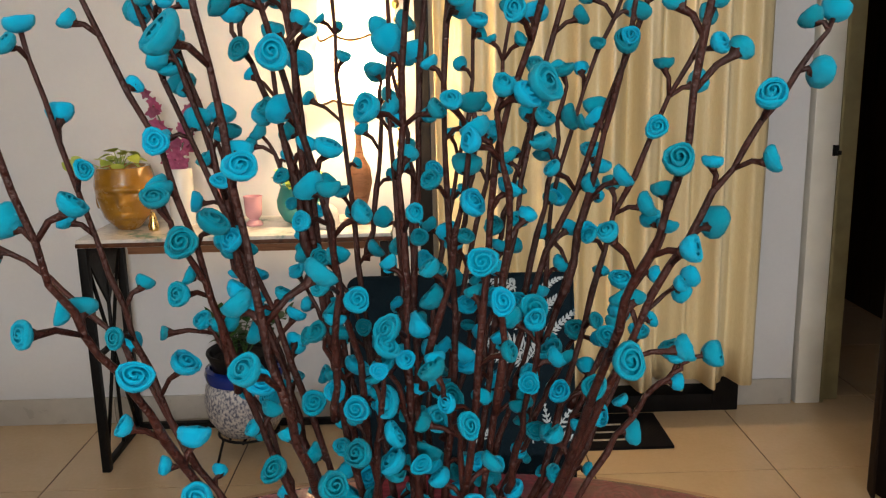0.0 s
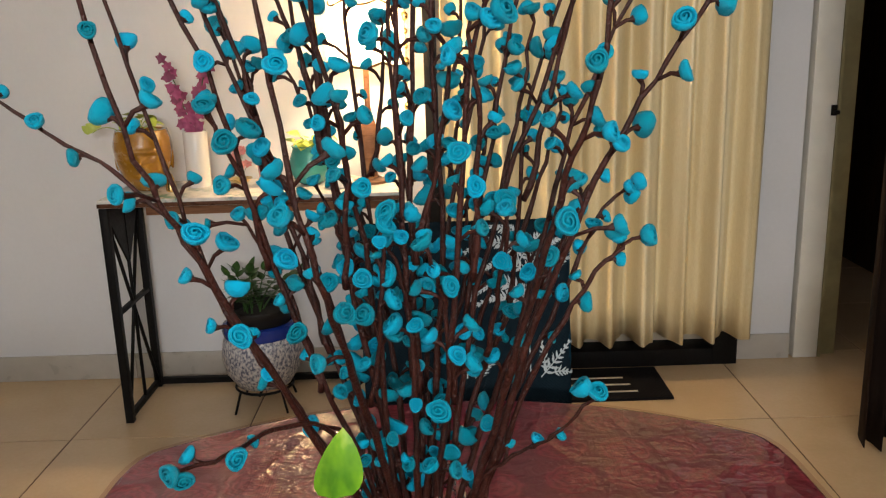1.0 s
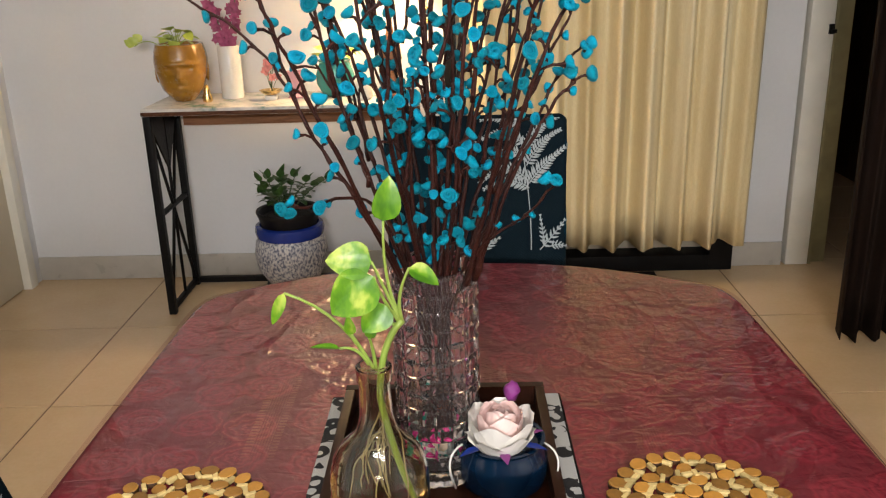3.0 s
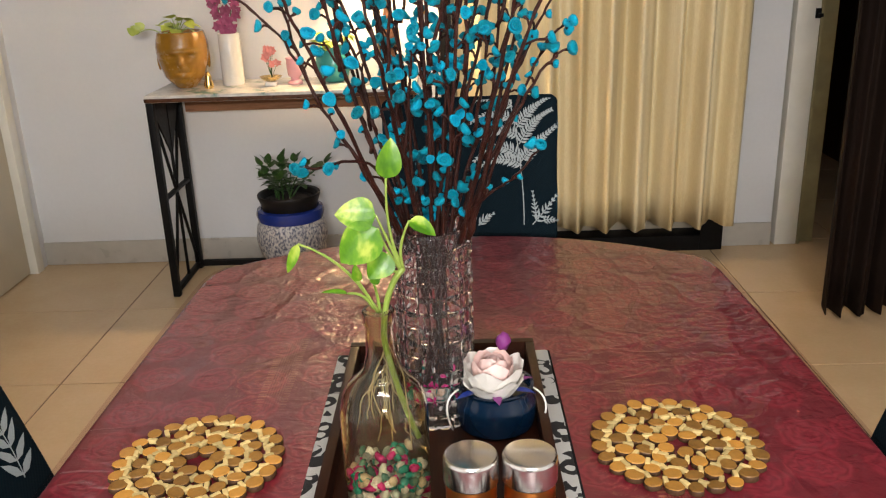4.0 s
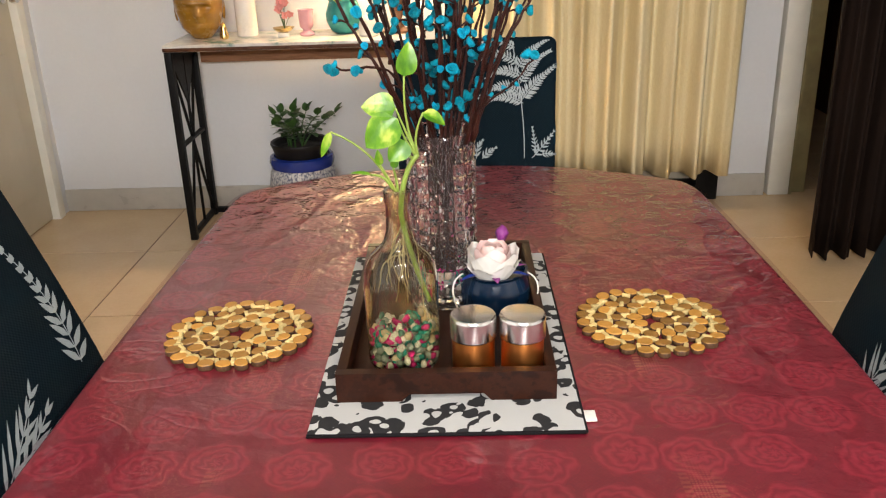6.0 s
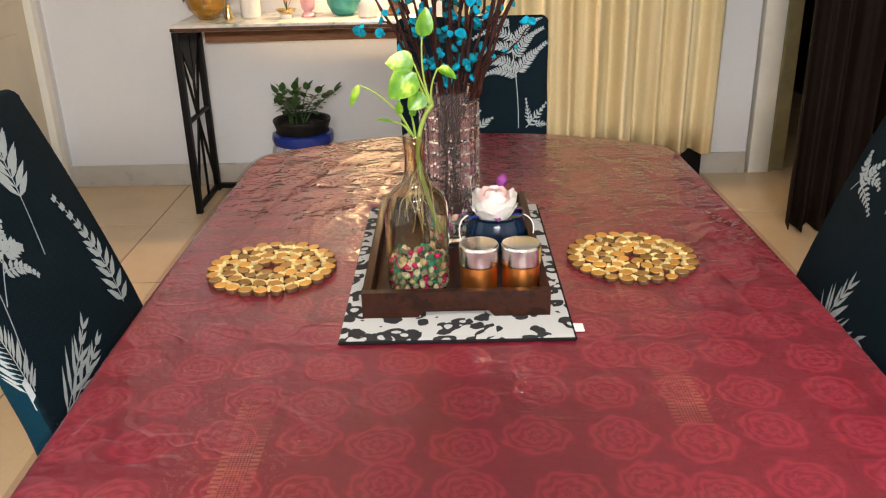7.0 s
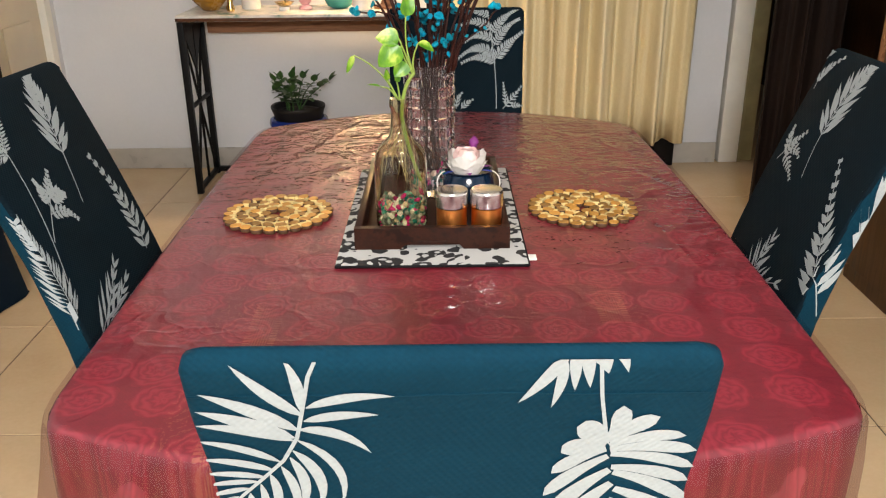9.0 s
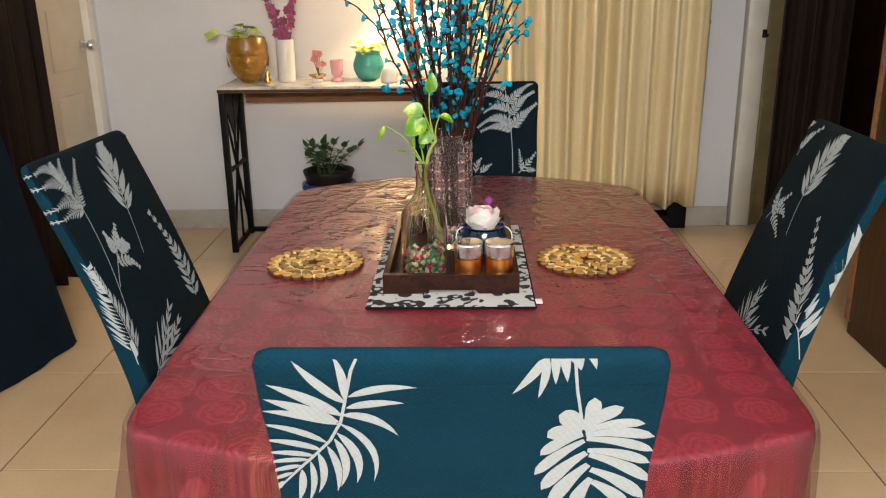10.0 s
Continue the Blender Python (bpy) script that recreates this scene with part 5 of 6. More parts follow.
TZ = TOP + 0.0062
tray = thing("serving_tray", "dark stained wooden serving tray on the print mat", "tray")
TX0, TX1, TY0, TY1 = -0.135, 0.118, 0.192, 0.602
part("bottom", box(TX0 + 0.008, TX1 - 0.008, TY0 + 0.008, TY1 - 0.008, TZ + 0.004, TZ + 0.011, 0.001), M_TRAY, tray)
for x in (TX0, TX1 - 0.012):
    part("side", box(x, x + 0.012, TY0 + 0.012, TY1 - 0.012, TZ, TZ + 0.037, 0.0015), M_TRAY, tray)
for y in (TY0, TY1 - 0.012):
    o = [(TX0, TZ), (TX0 + 0.075, TZ), (TX0 + 0.085, TZ + 0.011), (TX0 + 0.105, TZ + 0.015), (TX1 - 0.105, TZ + 0.015), (TX1 - 0.085, TZ + 0.011), (TX1 - 0.075, TZ), (TX1, TZ), (TX1, TZ + 0.037), (TX0, TZ + 0.037)]
    bm = bmesh.new()
    a = [bm.verts.new((x, y, z)) for x, z in o]
    b = [bm.verts.new((x, y + 0.012, z)) for x, z in o]
    bm.faces.new(a), bm.faces.new(list(reversed(b)))
    for i in range(len(o)):
        bm.faces.new((a[i], b[i], b[(i + 1) % len(o)], a[(i + 1) % len(o)]))
    bmesh.ops.recalc_face_normals(bm, faces=bm.faces)
    part("end", bm, M_TRAY, tray, "end board with an arched cut-out", False)
IN = TZ + 0.0112


def pebble_fill(parent, r, z0, z1, count, seed, size=0.0058):
    rnd = random.Random(seed)
    shapes = []
    for k, mt in enumerate(PEBBLE):
        ob = part("pebble", blob(size, (0, 0, 0), (1.25, 0.95, 0.75), 1, 0.25, None, k), mt, parent, "", True, 2.5)
        shapes.append(ob)
    for i in range(count):
        t = i / count
        rad = r * math.sqrt(rnd.uniform(0.45, 1.0)) if i % 3 else r * math.sqrt(rnd.random())
        a = rnd.uniform(0, 2 * math.pi)
        k = rnd.choice((0, 0, 0, 1, 1, 1, 2, 2, 3, 5, 5, 4))
        ob = shapes[k] if i == k else None
        if i < len(shapes):
            ob = shapes[i]
        else:
            ob = new("pebble", shapes[k].data)
            ob.parent = parent
        ob.matrix_basis = pose(rad * math.cos(a), rad * math.sin(a), z0 + (z1 - z0) * t, rnd.uniform(0, 360), rnd.uniform(0, 360), rnd.uniform(0, 360))


def bottle(at):
    b = thing("glass_bottle", "clear glass bottle with pebbles, water and roots", "bottle", at=at)
    outer = [(0.0, 0.002), (0.030, 0.0), (0.040, 0.003), (0.0435, 0.010), (0.0442, 0.104), (0.0436, 0.118), (0.0405, 0.132), (0.034, 0.143), (0.025, 0.151), (0.018, 0.160), (0.0145, 0.174), (0.0135, 0.205), (0.0155, 0.208), (0.0155, 0.220), (0.0135, 0.222)]
    inner = [(r - 0.0022 if r > 0.003 else 0, z + (0.004 if z < 0.01 else 0)) for r, z in reversed(outer)]
    part("glass", turned(outer + inner, 40, False), M_GREENGLASS, b)
    pebble_fill(b, 0.0362, 0.009, 0.055, 270, 3, 0.0057)
    return b


bottle((-0.060, 0.266, IN))


def pothos(at):
    p = thing("pothos_cutting", "green pothos cutting rooted in the glass bottle", "plant", at=at)
    main = bent((0.033, -0.006, -0.137), (0.010, -0.004, -0.075), (0.004, 0, -0.03), 8) + bent((0.004, 0, -0.03), (0.006, 0.0, 0.02), (0.026, 0.0, 0.040), 8)[1:]
    part("vine", tube(main, [0.0030] * len(main), 7), M_STALK, p, "pale green vine")
    stalks = [
        ((0.026, 0.0, 0.040), (0.010, 0.004, 0.07), (0.015, -0.006, 0.128), (0.024, -0.010, 0.168), 0.0125, (0.3, -1, 0)),
        ((0.026, 0.0, 0.040), (0.020, 0.0, 0.060), (0.034, -0.006, 0.088), (0.062, -0.014, 0.077), 0.0095, (0.1, -0.6, 1)),
        ((0.024, 0.0, 0.038), (0.010, -0.004, 0.060), (0.006, -0.014, 0.084), (-0.034, -0.026, 0.052), 0.0205, (-0.1, -1, 0.25)),
        ((0.024, 0.0, 0.040), (0.012, 0.0, 0.07), (0.004, -0.006, 0.094), (-0.036, -0.016, 0.100), 0.0165, (-0.2, -1, 0.5)),
        ((0.020, 0.0, 0.036), (0.012, -0.006, 0.040), (0.014, -0.010, 0.058), (-0.006, -0.024, 0.036), 0.014, (0.3, -1, 0.3)),
        ((-0.002, 0.0, 0.0), (-0.025, 0.0, 0.050), (-0.068, -0.01, 0.070), (-0.082, -0.014, 0.038), 0.0052, (0, -1, 0)),
        ((-0.004, 0.0, 0.0), (-0.012, 0.0, 0.018), (-0.026, -0.01, 0.020), (-0.050, -0.02, 0.030), 0.004, (0, -0.3, 1)),
        ((0.0, 0.0, -0.004), (-0.012, 0.0, 0.02), (-0.016, -0.005, 0.030), (-0.018, -0.012, 0.050), 0.005, (0, -1, 0.2)),
        ((0.002, 0.0, -0.004), (0.0, 0.0, 0.02), (-0.002, -0.004, 0.026), (0.004, -0.010, 0.044), 0.005, (0, -1, 0.2)),
    ]
    for a, m, e, tip, w, up in stalks:
        part("stalk", tube(bent(a, m, e, 7), [0.0018, 0.0017, 0.0016, 0.0015, 0.0014, 0.0013, 0.0012, 0.0012], 6), M_STALK, p)
        part("leaf", leaf_blade(e, Vector(e).lerp(Vector(tip), 0.88), w * 0.95, up, 0.3, 9, None, 1.1, True), M_LEAF, p, "glossy bright green leaf")
    rnd = random.Random(5)
    for k in range(17):
        a = rnd.uniform(0, 2 * math.pi)
        r = rnd.uniform(0.012, 0.033)
        z = rnd.uniform(-0.155, -0.085)
        a2 = a + rnd.uniform(-0.9, 0.9)
        pts = bent((0.004, 0, rnd.uniform(-0.085, -0.03)), (r * 0.9 * math.cos(a), r * 0.9 * math.sin(a), rnd.uniform(-0.085, -0.07)), (r * math.cos(a2), r * math.sin(a2), z), 9)
        pts = [q + Vector((rnd.uniform(-1, 1), rnd.uniform(-1, 1), 0)) * 0.0012 for q in pts]
        part("root", tube(pts, 0.0007, 4), M_ROOT, p)


pothos((-0.060, 0.266, IN + 0.222))

VX, VY = -0.013, 0.452


def weave_vase(at):
    """A clear vase whose outside is a basket weave of bulging blocks."""
    v = thing("glass_vase", "clear glass vase with a woven block pattern", "vase", at=at)
    R, H, cols, rows, su, sv = 0.0435, 0.243, 16, 13, 6, 6
    bm = bmesh.new()
    rings = []
    nu = cols * su
    for j in range(rows * sv + 1):
        z = H * j / (rows * sv)
        row, fv = min(rows - 1, j // sv), (j % sv) / sv
        ring = []
        for i in range(nu):
            col, fu = i // su, (i % su) / su
            over = (row + col) % 2
            bu = min(1.0, 2.6 * math.sin(math.pi * fu)) if fu > 0 else 0
            bv = min(1.0, 2.6 * math.sin(math.pi * fv)) if fv > 0 else 0
            r = R + (0.0028 if over else 0.0010) * (bu * bv) + (0.0008 * bv if not over else 0.0006 * bu)
            a = 2 * math.pi * i / nu
            ring.append(bm.verts.new((r * math.cos(a), r * math.sin(a), z)))
        rings.append(ring)
    prof = [(R + 0.001, H + 0.002), (R - 0.004, H + 0.001), (R - 0.005, H - 0.004), (R - 0.005, 0.02), (R - 0.009, 0.014)]
    for r, z in prof:
        rings.append([bm.verts.new((r * math.cos(2 * math.pi * i / nu), r * math.sin(2 * math.pi * i / nu), z)) for i in range(nu)])
    for a, b in zip(rings, rings[1:]):
        for i in range(nu):
            bm.faces.new((a[i], a[(i + 1) % nu], b[(i + 1) % nu], b[i]))
    bm.faces.new(rings[-1])
    bm.faces.new(list(reversed(rings[0])))
    bmesh.ops.recalc_face_normals(bm, faces=bm.faces)
    part("glass", bm, M_GLASS, v, "", True, 0.35)
    pebble_fill(v, 0.031, 0.02, 0.05, 90, 8)


weave_vase((VX, VY, IN))


# ---- turquoise branches ----
def bud_mesh(seed):
    """A curled paper rosebud: an uneven cup with a rolled spiral in it."""
    rnd = random.Random(seed)
    bm = bmesh.new()
    n = 14
    sx, tilt = rnd.uniform(0.9, 1.15), rnd.uniform(-0.18, 0.18)
    prof = [(0.22, 0.0), (0.60, 0.14), (0.93, 0.48), (1.04, 0.85), (1.0, 1.12), (0.90, 1.20), (0.80, 1.10), (0.76, 0.70)]
    rings = []
    for r, z in prof:
        ring = []
        for i in range(n):
            a = 2 * math.pi * i / n
            k = 1 + 0.07 * math.sin(3 * a + seed) * z + rnd.uniform(-0.035, 0.035) * z
            ring.append(bm.verts.new((r * k * sx * math.cos(a), r * k / sx * math.sin(a), z + tilt * r * math.cos(a) * z + rnd.uniform(-0.04, 0.04) * z)))
        rings.append(ring)
    for a, b in zip(rings, rings[1:]):
        for i in range(n):
            bm.faces.new((a[i], a[(i + 1) % n], b[(i + 1) % n], b[i]))
    bm.faces.new(list(reversed(rings[0])))
    bm.faces.new(rings[-1])
    turns, steps = 2.1, 30
    lo, hi2 = [], []
    for i in range(steps + 1):
        t = i / steps
        a = 2 * math.pi * turns * t + seed
        r = 0.74 * (1 - t) + 0.08
        z = 1.14 + 0.16 * t + tilt * r * math.cos(a) + rnd.uniform(-0.03, 0.03)
        lo.append(bm.verts.new((r * sx * math.cos(a), r / sx * math.sin(a), 0.66)))
        hi2.append(bm.verts.new(((r + 0.05) * sx * math.cos(a), (r + 0.05) / sx * math.sin(a), z)))
    thick = []
    for i in range(steps + 1):
        c = hi2[i].co
        s = 1 - 0.13 / max(0.16, math.hypot(c.x, c.y))
        thick.append(bm.verts.new((c.x * s, c.y * s, c.z - 0.02)))
    for i in range(steps):
        bm.faces.new((lo[i], lo[i + 1], hi2[i + 1], hi2[i]))
        bm.faces.new((hi2[i], hi2[i + 1], thick[i + 1], thick[i]))
    me = bpy.data.meshes.new("bud")
    for f in bm.faces:
        f.smooth = True
    bm.to_mesh(me)
    bm.free()
    me.materials.append(M_BUD)
    return me


BUDS = [bud_mesh(s) for s in range(7)]


def add_bud(parent, at, way, size, rnd):
    ob = new("bud", rnd.choice(BUDS))
    ob.parent = parent
    q = Vector(way).to_track_quat("Z", "Y").to_matrix().to_4x4()
    ob.matrix_basis = Matrix.Translation(at) @ q @ pose(0, 0, 0, 0, 0, rnd.uniform(0, 360)) @ Matrix.Diagonal((size, size, size * rnd.uniform(0.8, 1.1), 1))


def branch(path, r0, r1, buds, seed, first=0.3, tip_bud=True, stub=(0.003, 0.017)):
    """A knobbly stem along path with buds on short stubs."""
    rnd = random.Random(seed)
    b = thing("budded_branch", "dark brown twig with turquoise paper buds in the vase", "branch", "branches in the vase")
    pts = [Vector(p) for p in path]
    fine = []
    for i in range(len(pts) - 1):
        p0, p1, p2, p3 = pts[max(0, i - 1)], pts[i], pts[i + 1], pts[min(len(pts) - 1, i + 2)]
        for k in range(6):
            t = k / 6
            fine.append(0.5 * ((2 * p1) + (p2 - p0) * t + (2 * p0 - 5 * p1 + 4 * p2 - p3) * t * t + (3 * p1 - p0 - 3 * p2 + p3) * t ** 3))
    fine.append(pts[-1])
    n = len(fine)
    jit = [f + Vector((rnd.uniform(-1, 1), rnd.uniform(-1, 1), 0)) * 0.0016 for f in fine]
    rad = [(r0 + (r1 - r0) * (i / (n - 1)) ** 0.62) * (1 + 0.22 * math.sin(i * 2.1 + seed) * rnd.random()) for i in range(n)]
    bm = tube(jit, rad, 7)
    spots = []
    for k in range(buds):
        t = first + (1 - first) * (k + rnd.uniform(0.1, 0.9)) / buds
        i = min(n - 2, int(t * (n - 1)))
        at = jit[i]
        d = (jit[i + 1] - jit[i]).normalized()
        a = 2.4 * k + seed
        out = d.orthogonal().normalized()
        out = Matrix.Rotation(a, 3, d) @ out
        way = (d * rnd.uniform(0.5, 1.3) + out).normalized()
        ln = rnd.uniform(*stub) * (1.6 if rnd.random() < 0.15 else 1)
        end = at + way * ln
        tube([at, at + way * ln * 0.5 + d * 0.002, at + way * ln * 0.85, end], [max(r1, rad[i] * 0.5), 0.0013, 0.0016, 0.0030], 5, bm)
        spots.append((end, way, rnd.choice((0.0043, 0.0050, 0.0055, 0.0060, 0.0071)) * rnd.uniform(0.92, 1.08)))
    if tip_bud:
        d = (jit[-1] - jit[-2]).normalized()
        spots.append((jit[-1], d, rnd.uniform(0.0050, 0.0066)))
    part("stem", bm, M_STEM, b)
    for at, way, size in spots:
        add_bud(b, at - way * 0.001, way, size, rnd)
    return b


def bouquet():
    rnd = random.Random(42)
    n = 19
    for i in range(n):
        a = 2.39996 * i + 0.6
        f = math.sqrt((i + 0.5) / n)
        zt = 1.58 - 0.16 * f ** 2 + rnd.uniform(-0.07, 0.05)
        spread = 0.135 * f * (zt - 1.0) / 0.33
        tip = Vector((VX + math.cos(a) * spread * 1.05, VY + 0.005 + math.sin(a) * spread, zt))
        rim = Vector((VX + math.cos(a) * 0.034 * f, VY + math.sin(a) * 0.034 * f, IN + 0.246))
        foot = Vector((VX - math.cos(a) * 0.016, VY - math.sin(a) * 0.016, IN + 0.03))
        k1 = rim.lerp(tip, 0.35) + Vector((rnd.uniform(-0.012, 0.012), rnd.uniform(-0.01, 0.01), 0.006))
        k2 = rim.lerp(tip, 0.7) + Vector((rnd.uniform(-0.016, 0.016), rnd.uniform(-0.012, 0.012), 0.006))
        branch([foot, rim, k1, k2, tip], rnd.uniform(0.0029, 0.0036), 0.0011, rnd.randint(20, 23), i, 0.27)
        for q, up in ((0.24, 0.10), (0.45, 0.12)) if f > 0.4 else ():
            a2 = a + rnd.uniform(-0.9, 0.9)
            r0 = rim.lerp(tip, q)
            t2 = r0 + Vector((math.cos(a2) * 0.035 * (0.4 + f), math.sin(a2) * 0.03 * (0.4 + f), rnd.uniform(up * 0.7, up * 1.2)))
            branch([r0 + Vector((0, 0, -0.012)), r0.lerp(t2, 0.5) + Vector((0.004, 0, 0.004)), t2], 0.0024, 0.0011, 4, 100 + i + int(q * 200), 0.3)


bouquet()
# outer twigs that stand clear of the bunch
SHORT, LONG = (0.004, 0.010), (0.006, 0.016)
for k, (path, r0, count, first, stub) in enumerate((
        ([(-0.035, 0.43, 0.99), (-0.062, 0.385, 1.09), (-0.088, 0.345, 1.113), (-0.110, 0.305, 1.117), (-0.126, 0.278, 1.124)], 0.0026, 4, 0.5, SHORT),
        ([(0.005, 0.44, 0.96), (0.030, 0.42, 1.03), (0.055, 0.405, 1.06), (0.078, 0.392, 1.08), (0.104, 0.378, 1.114)], 0.0022, 4, 0.4, SHORT),
        ([(-0.045, 0.43, 1.0), (-0.085, 0.40, 1.10), (-0.122, 0.392, 1.17), (-0.148, 0.385, 1.26), (-0.172, 0.38, 1.37)], 0.0040, 12, 0.3, LONG),
        ([(-0.118, 0.393, 1.16), (-0.150, 0.392, 1.225), (-0.185, 0.393, 1.262), (-0.215, 0.394, 1.280), (-0.255, 0.392, 1.312)], 0.0024, 4, 0.3, SHORT),
        ([(-0.04, 0.42, 1.0), (-0.080, 0.36, 1.12), (-0.112, 0.315, 1.22), (-0.132, 0.290, 1.28), (-0.150, 0.275, 1.38)], 0.0040, 10, 0.35, LONG),
        ([(0.02, 0.43, 1.0), (0.055, 0.425, 1.09), (0.094, 0.435, 1.17), (0.122, 0.455, 1.215), (0.144, 0.465, 1.230)], 0.0034, 6, 0.4, SHORT),
        ([(0.03, 0.43, 1.0), (0.062, 0.41, 1.10), (0.098, 0.400, 1.175), (0.118, 0.396, 1.200), (0.132, 0.395, 1.210)], 0.0034, 6, 0.4, SHORT),
        ([(0.03, 0.43, 1.0), (0.062, 0.39, 1.14), (0.098, 0.360, 1.25), (0.136, 0.362, 1.315), (0.176, 0.375, 1.368)], 0.0042, 12, 0.3, LONG),
        ([(0.02, 0.42, 1.0), (0.050, 0.36, 1.14), (0.072, 0.315, 1.25), (0.086, 0.294, 1.31), (0.100, 0.285, 1.40)], 0.0042, 10, 0.35, LONG),
        ([(-0.02, 0.42, 1.0), (-0.035, 0.35, 1.12), (-0.046, 0.285, 1.21), (-0.058, 0.272, 1.28), (-0.070, 0.265, 1.38)], 0.0040, 9, 0.4, LONG))):
    branch(path, r0 * 0.78, 0.0011, count, 201 + k, first, True, stub)

# ---- jars, rose pot ----
for x, y in ((0.024, 0.2435), (0.082, 0.2430)):
    s = thing("spice_shaker", "copper-coloured shaker with a polished steel lid", "shaker", "shakers on the tray", at=(x, y, IN))
    part("body", turned([(0.0, 0.0), (0.0235, 0.0), (0.0255, 0.002), (0.0255, 0.004), (0.0255, 0.0425), (0.0255, 0.0445), (0.0245, 0.0455)], 36), M_COPPER, s, "copper lacquered body")
    part("lid", turned([(0.0270, 0.0460), (0.0276, 0.0468), (0.0276, 0.0478), (0.0276, 0.058), (0.0276, 0.0695), (0.0275, 0.0708), (0.0266, 0.0732), (0.0258, 0.0740), (0.0240, 0.0745), (0.0, 0.0747)], 36), M_STEEL, s, "steel screw lid")

bp = thing("blue_pot", "small dark blue glass pot with cord handles", "pot", at=(0.057, 0.425, IN))
bp.scale = (1.12, 1.12, 1.06)
part("body", turned([(0.0, 0), (0.034, 0.0), (0.041, 0.004), (0.0435, 0.016), (0.042, 0.032), (0.038, 0.041), (0.037, 0.046), (0.041, 0.051), (0.0375, 0.051), (0.034, 0.044), (0, 0.042)], 36), M_BLUEPOT, bp)
for sx in (-1, 1):
    part("cord", tube(bent((sx * 0.039, -0.012, 0.050), (sx * 0.060, -0.028, 0.046), (sx * 0.046, -0.02, 0.004), 8), 0.0011, 5), M_CORD, bp, "thin white cord")


def petal(a, half_w, r, e0, e1, flare, lift):
    """A cupped petal on a ball of radius r, spread half_w about the bearing a, its lip rolled out."""
    bm = bmesh.new()
    rows = []
    for j in range(7):
        v = j / 6
        w = half_w * (0.45 + 0.55 * math.sin(math.pi * (0.18 + 0.55 * v))) * (1 - 0.5 * max(0, v - 0.8) / 0.2)
        row = []
        for i in range(7):
            s = i / 3 - 1
            az = a + w * s
            el = e0 + (e1 - e0) * v - 0.12 * s * s * v
            rr = r * (1 + flare * v ** 3 + 0.04 * math.sin(5 * s + a * 3) * v)
            row.append(bm.verts.new((rr * math.cos(el) * math.cos(az), rr * math.cos(el) * math.sin(az), lift + rr * math.sin(el))))
        rows.append(row)
    for p, q in zip(rows, rows[1:]):
        for i in range(6):
            bm.faces.new((p[i], p[i + 1], q[i + 1], q[i]))
    return bm


def rose(at):
    r = thing("artificial_rose", "large pale pink and white fabric rose in the blue pot", "flower", at=at)
    rnd = random.Random(2)
    for ring, (cnt, hw, rad, e0, e1, fl, lift) in enumerate(((3, 1.3, 0.010, -0.6, 1.15, 0.05, 0.022), (4, 1.0, 0.016, -0.7, 0.95, 0.12, 0.018), (5, 0.85, 0.023, -0.8, 0.72, 0.22, 0.014), (6, 0.72, 0.029, -0.8, 0.42, 0.32, 0.011), (7, 0.62, 0.031, -0.7, 0.10, 0.22, 0.008))):
        for k in range(cnt):
            a = 2 * math.pi * (k + 0.43 * ring) / cnt + rnd.uniform(-0.12, 0.12)
            part("petal", petal(a, hw * rnd.uniform(0.9, 1.1), rad, e0, e1 + rnd.uniform(-0.1, 0.1), fl, lift), M_ROSE if ring < 3 else M_ROSEW, r)
    part("filler_bloom", blob(0.009, (0.014, 0.034, 0.036), (1, 1, 1.3), 2, 0.6), M_PURPLE, r, "purple filler bloom")
    for k in range(6):
        a = 1.1 * k + 0.4
        part("filler_leaf", leaf_blade((0.025 * math.cos(a), 0.025 * math.sin(a), -0.006), (0.052 * math.cos(a), 0.052 * math.sin(a), rnd.uniform(-0.010, 0.004)), 0.006, (0, 0, 1), 0.2, 4), M_BLUERIM if k % 2 else M_PURPLE, r)


rose((0.054, 0.412, IN + 0.062))


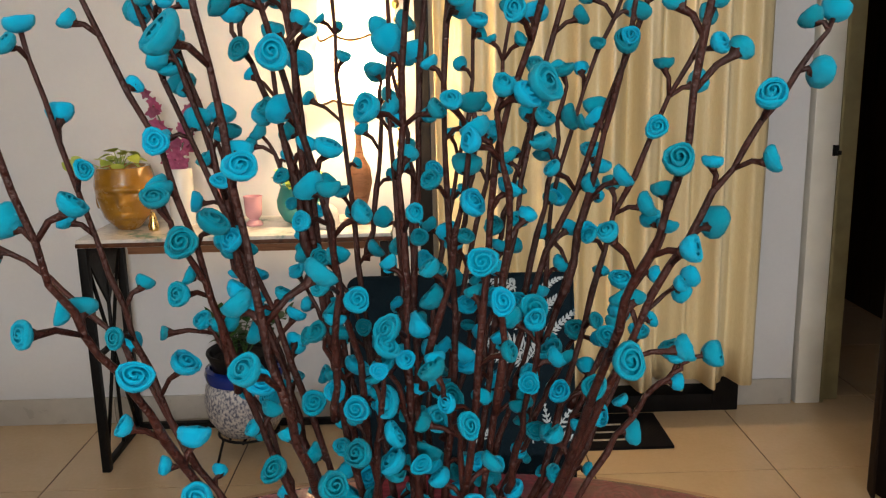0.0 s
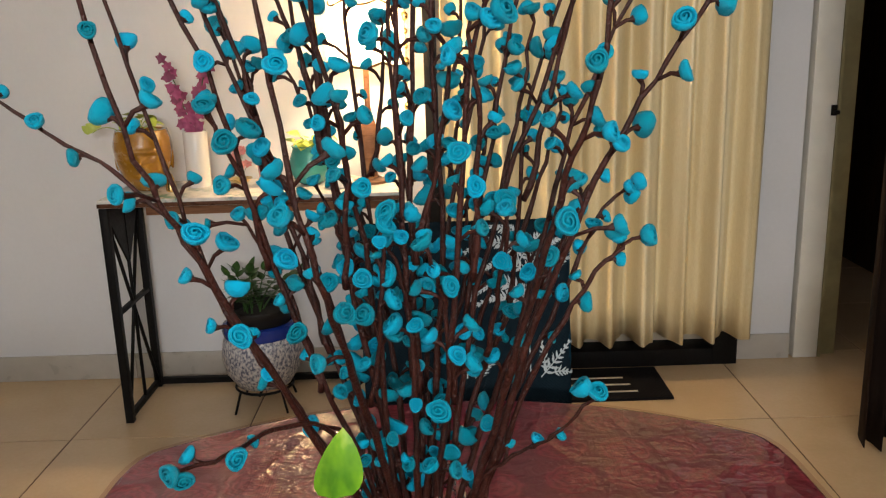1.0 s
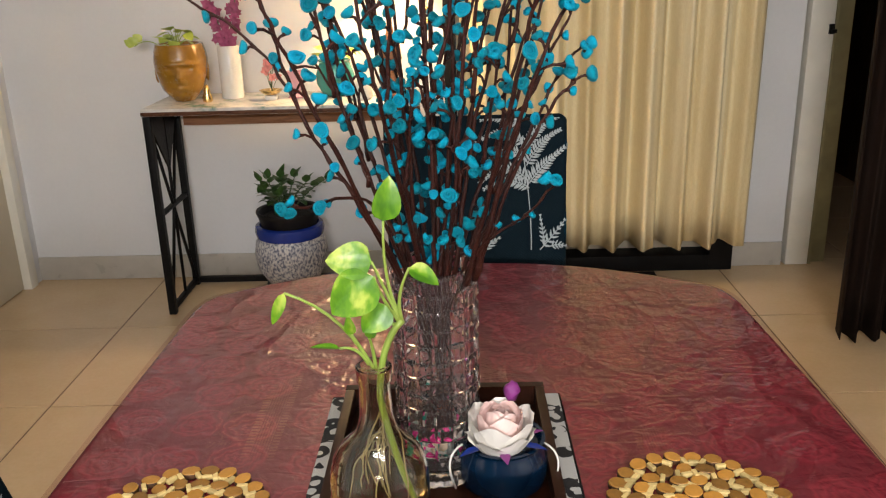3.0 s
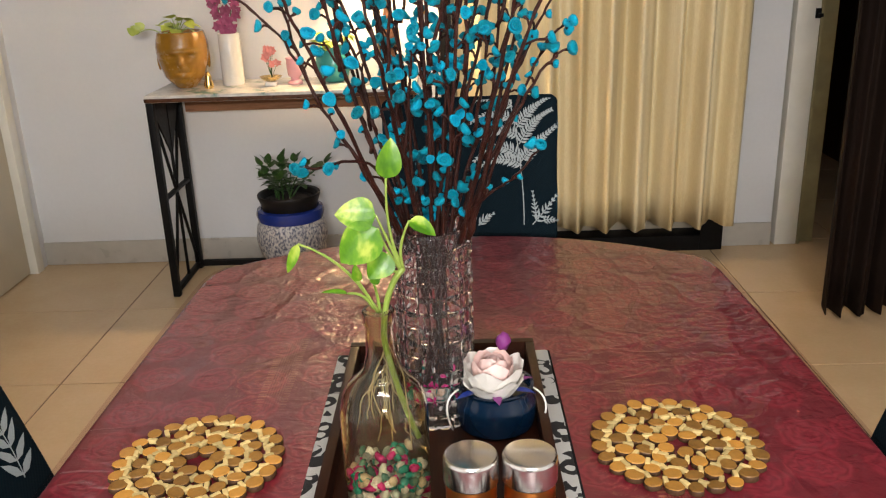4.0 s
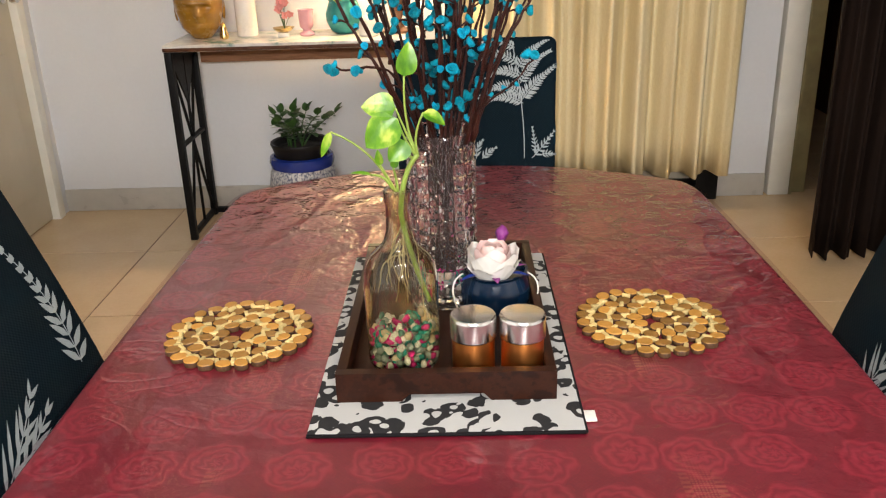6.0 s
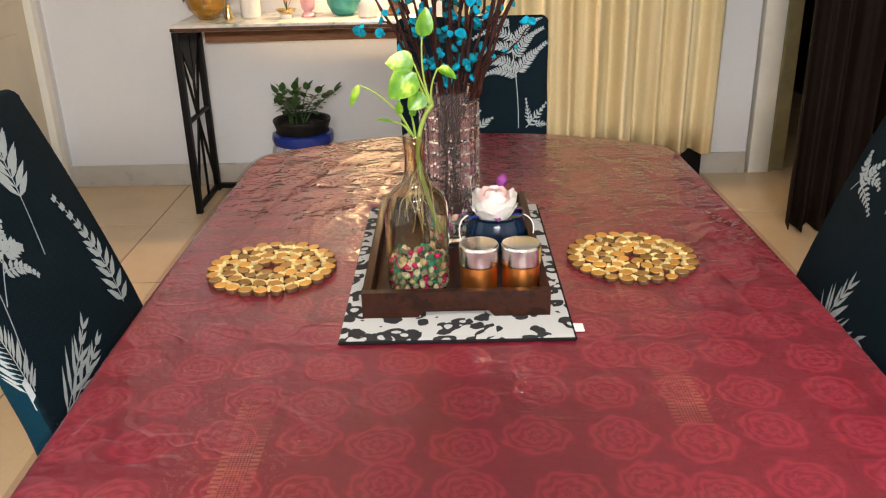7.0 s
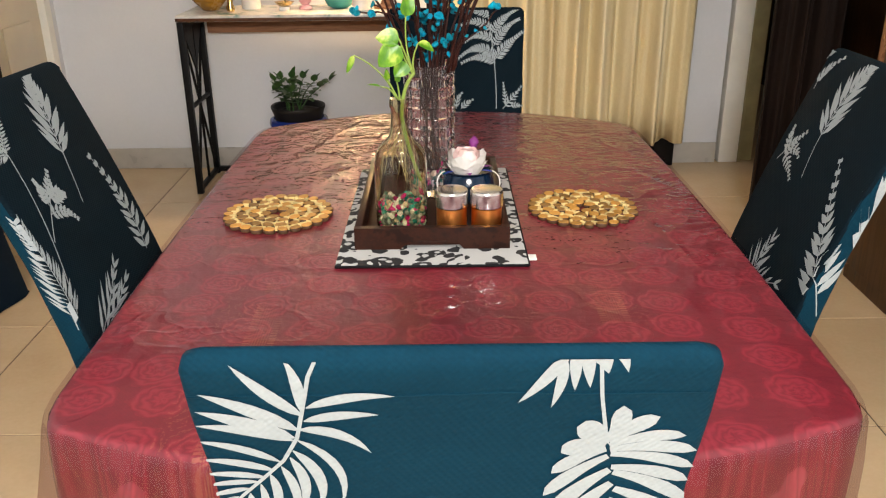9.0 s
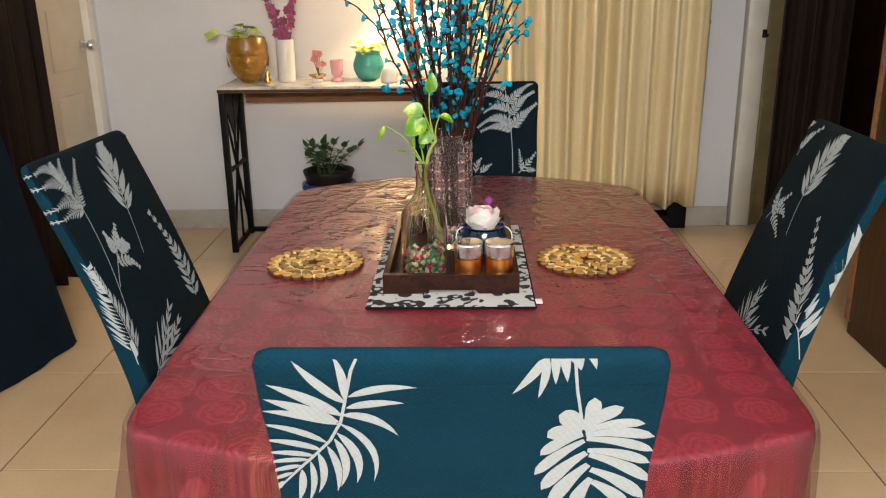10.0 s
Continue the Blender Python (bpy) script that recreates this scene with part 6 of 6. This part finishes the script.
# ---- wooden disc coasters ----
def disc_mat(at, turn, seed):
    rnd = random.Random(seed)
    m = thing("wooden_placemat", "round placemat of small honey-coloured wood slices", "placemat", "placemats", at=at, rz=turn)
    for ring, (cnt, rad) in enumerate(((6, 0.0215), (12, 0.044), (18, 0.0665), (25, 0.0905))):
        for k in range(cnt):
            a = 2 * math.pi * (k + 0.3 * ring) / cnt
            ob = new("wood_slice", SLICES[rnd.randrange(len(SLICES))])
            ob.parent = m
            rr = rad + rnd.uniform(-0.0015, 0.0015)
            ob.matrix_basis = pose(rr * math.cos(a), rr * math.sin(a), 0, rnd.uniform(-3, 3), rnd.uniform(-3, 3), rnd.uniform(0, 360)) @ Matrix.Diagonal((rnd.uniform(0.92, 1.16), rnd.uniform(0.92, 1.16), rnd.uniform(0.85, 1.15), 1))
            if ring:
                for da, dr in ((0.5, -0.009), (0.0, -0.0105)):
                    if da == 0.0 and rnd.random() < 0.35:
                        continue
                    a2 = a + 2 * math.pi * da / cnt
                    ob = new("link", LINK)
                    ob.parent = m
                    ob.matrix_basis = pose((rad + dr) * math.cos(a2), (rad + dr) * math.sin(a2), 0.0021, 0, 0, math.degrees(a2) + (90 + rnd.uniform(-35, 35) if da == 0 else rnd.uniform(-50, 50)))


def slice_mesh(seed):
    rnd = random.Random(seed)
    bm = turned([(0.0087, 0.0), (0.0095, 0.001), (0.0095, 0.0066), (0.0089, 0.0076)], 14)
    for v in bm.verts:
        k = 1 + 0.07 * math.sin(2 * math.atan2(v.co.y, v.co.x) + seed) + 0.03 * math.sin(5 * math.atan2(v.co.y, v.co.x))
        v.co.x *= k
        v.co.y *= k
    me = bpy.data.meshes.new("wood_slice")
    for f in bm.faces:
        f.material_index = 0 if f.normal.z > 0.5 else 1
        f.smooth = abs(f.normal.z) < 0.5
    bm.to_mesh(me)
    bm.free()
    me.materials.append(M_DISC), me.materials.append(M_BARK)
    return me


SLICES = [slice_mesh(s) for s in range(4)]
bm = box(-0.0062, 0.0062, -0.0026, 0.0030, 0, 0.0058, 0.0012)
LINK = bpy.data.meshes.new("link")
bm.to_mesh(LINK)
bm.free()
LINK.materials.append(M_LINK)
disc_mat((-0.292, 0.377, TOP), 12, 1)
disc_mat((0.267, 0.390, TOP), 40, 2)

# ---- floor tiles, last ----
P, GX, GY = 0.61, -1.30, 2.61
tb = box(-P / 2 + 0.0024, P / 2 - 0.0024, -P / 2 + 0.0024, P / 2 - 0.0024, -0.004, 0.0, 0.0012)
tm = bpy.data.meshes.new("tile")
tb.to_mesh(tm)
tb.free()
tm.materials.append(M_TILE)
for i in range(-1, 7):
    for j in range(-10, 5):
        x, y = GX + (i + 0.5) * P, GY + (j + 0.5) * P
        if x - P / 2 > XR or y - P / 2 > 5.1 or y + P / 2 < YF + 0.35:
            continue
        ob = new("tile", tm)
        ob.parent = floor
        ob.location = (x, y, 0)
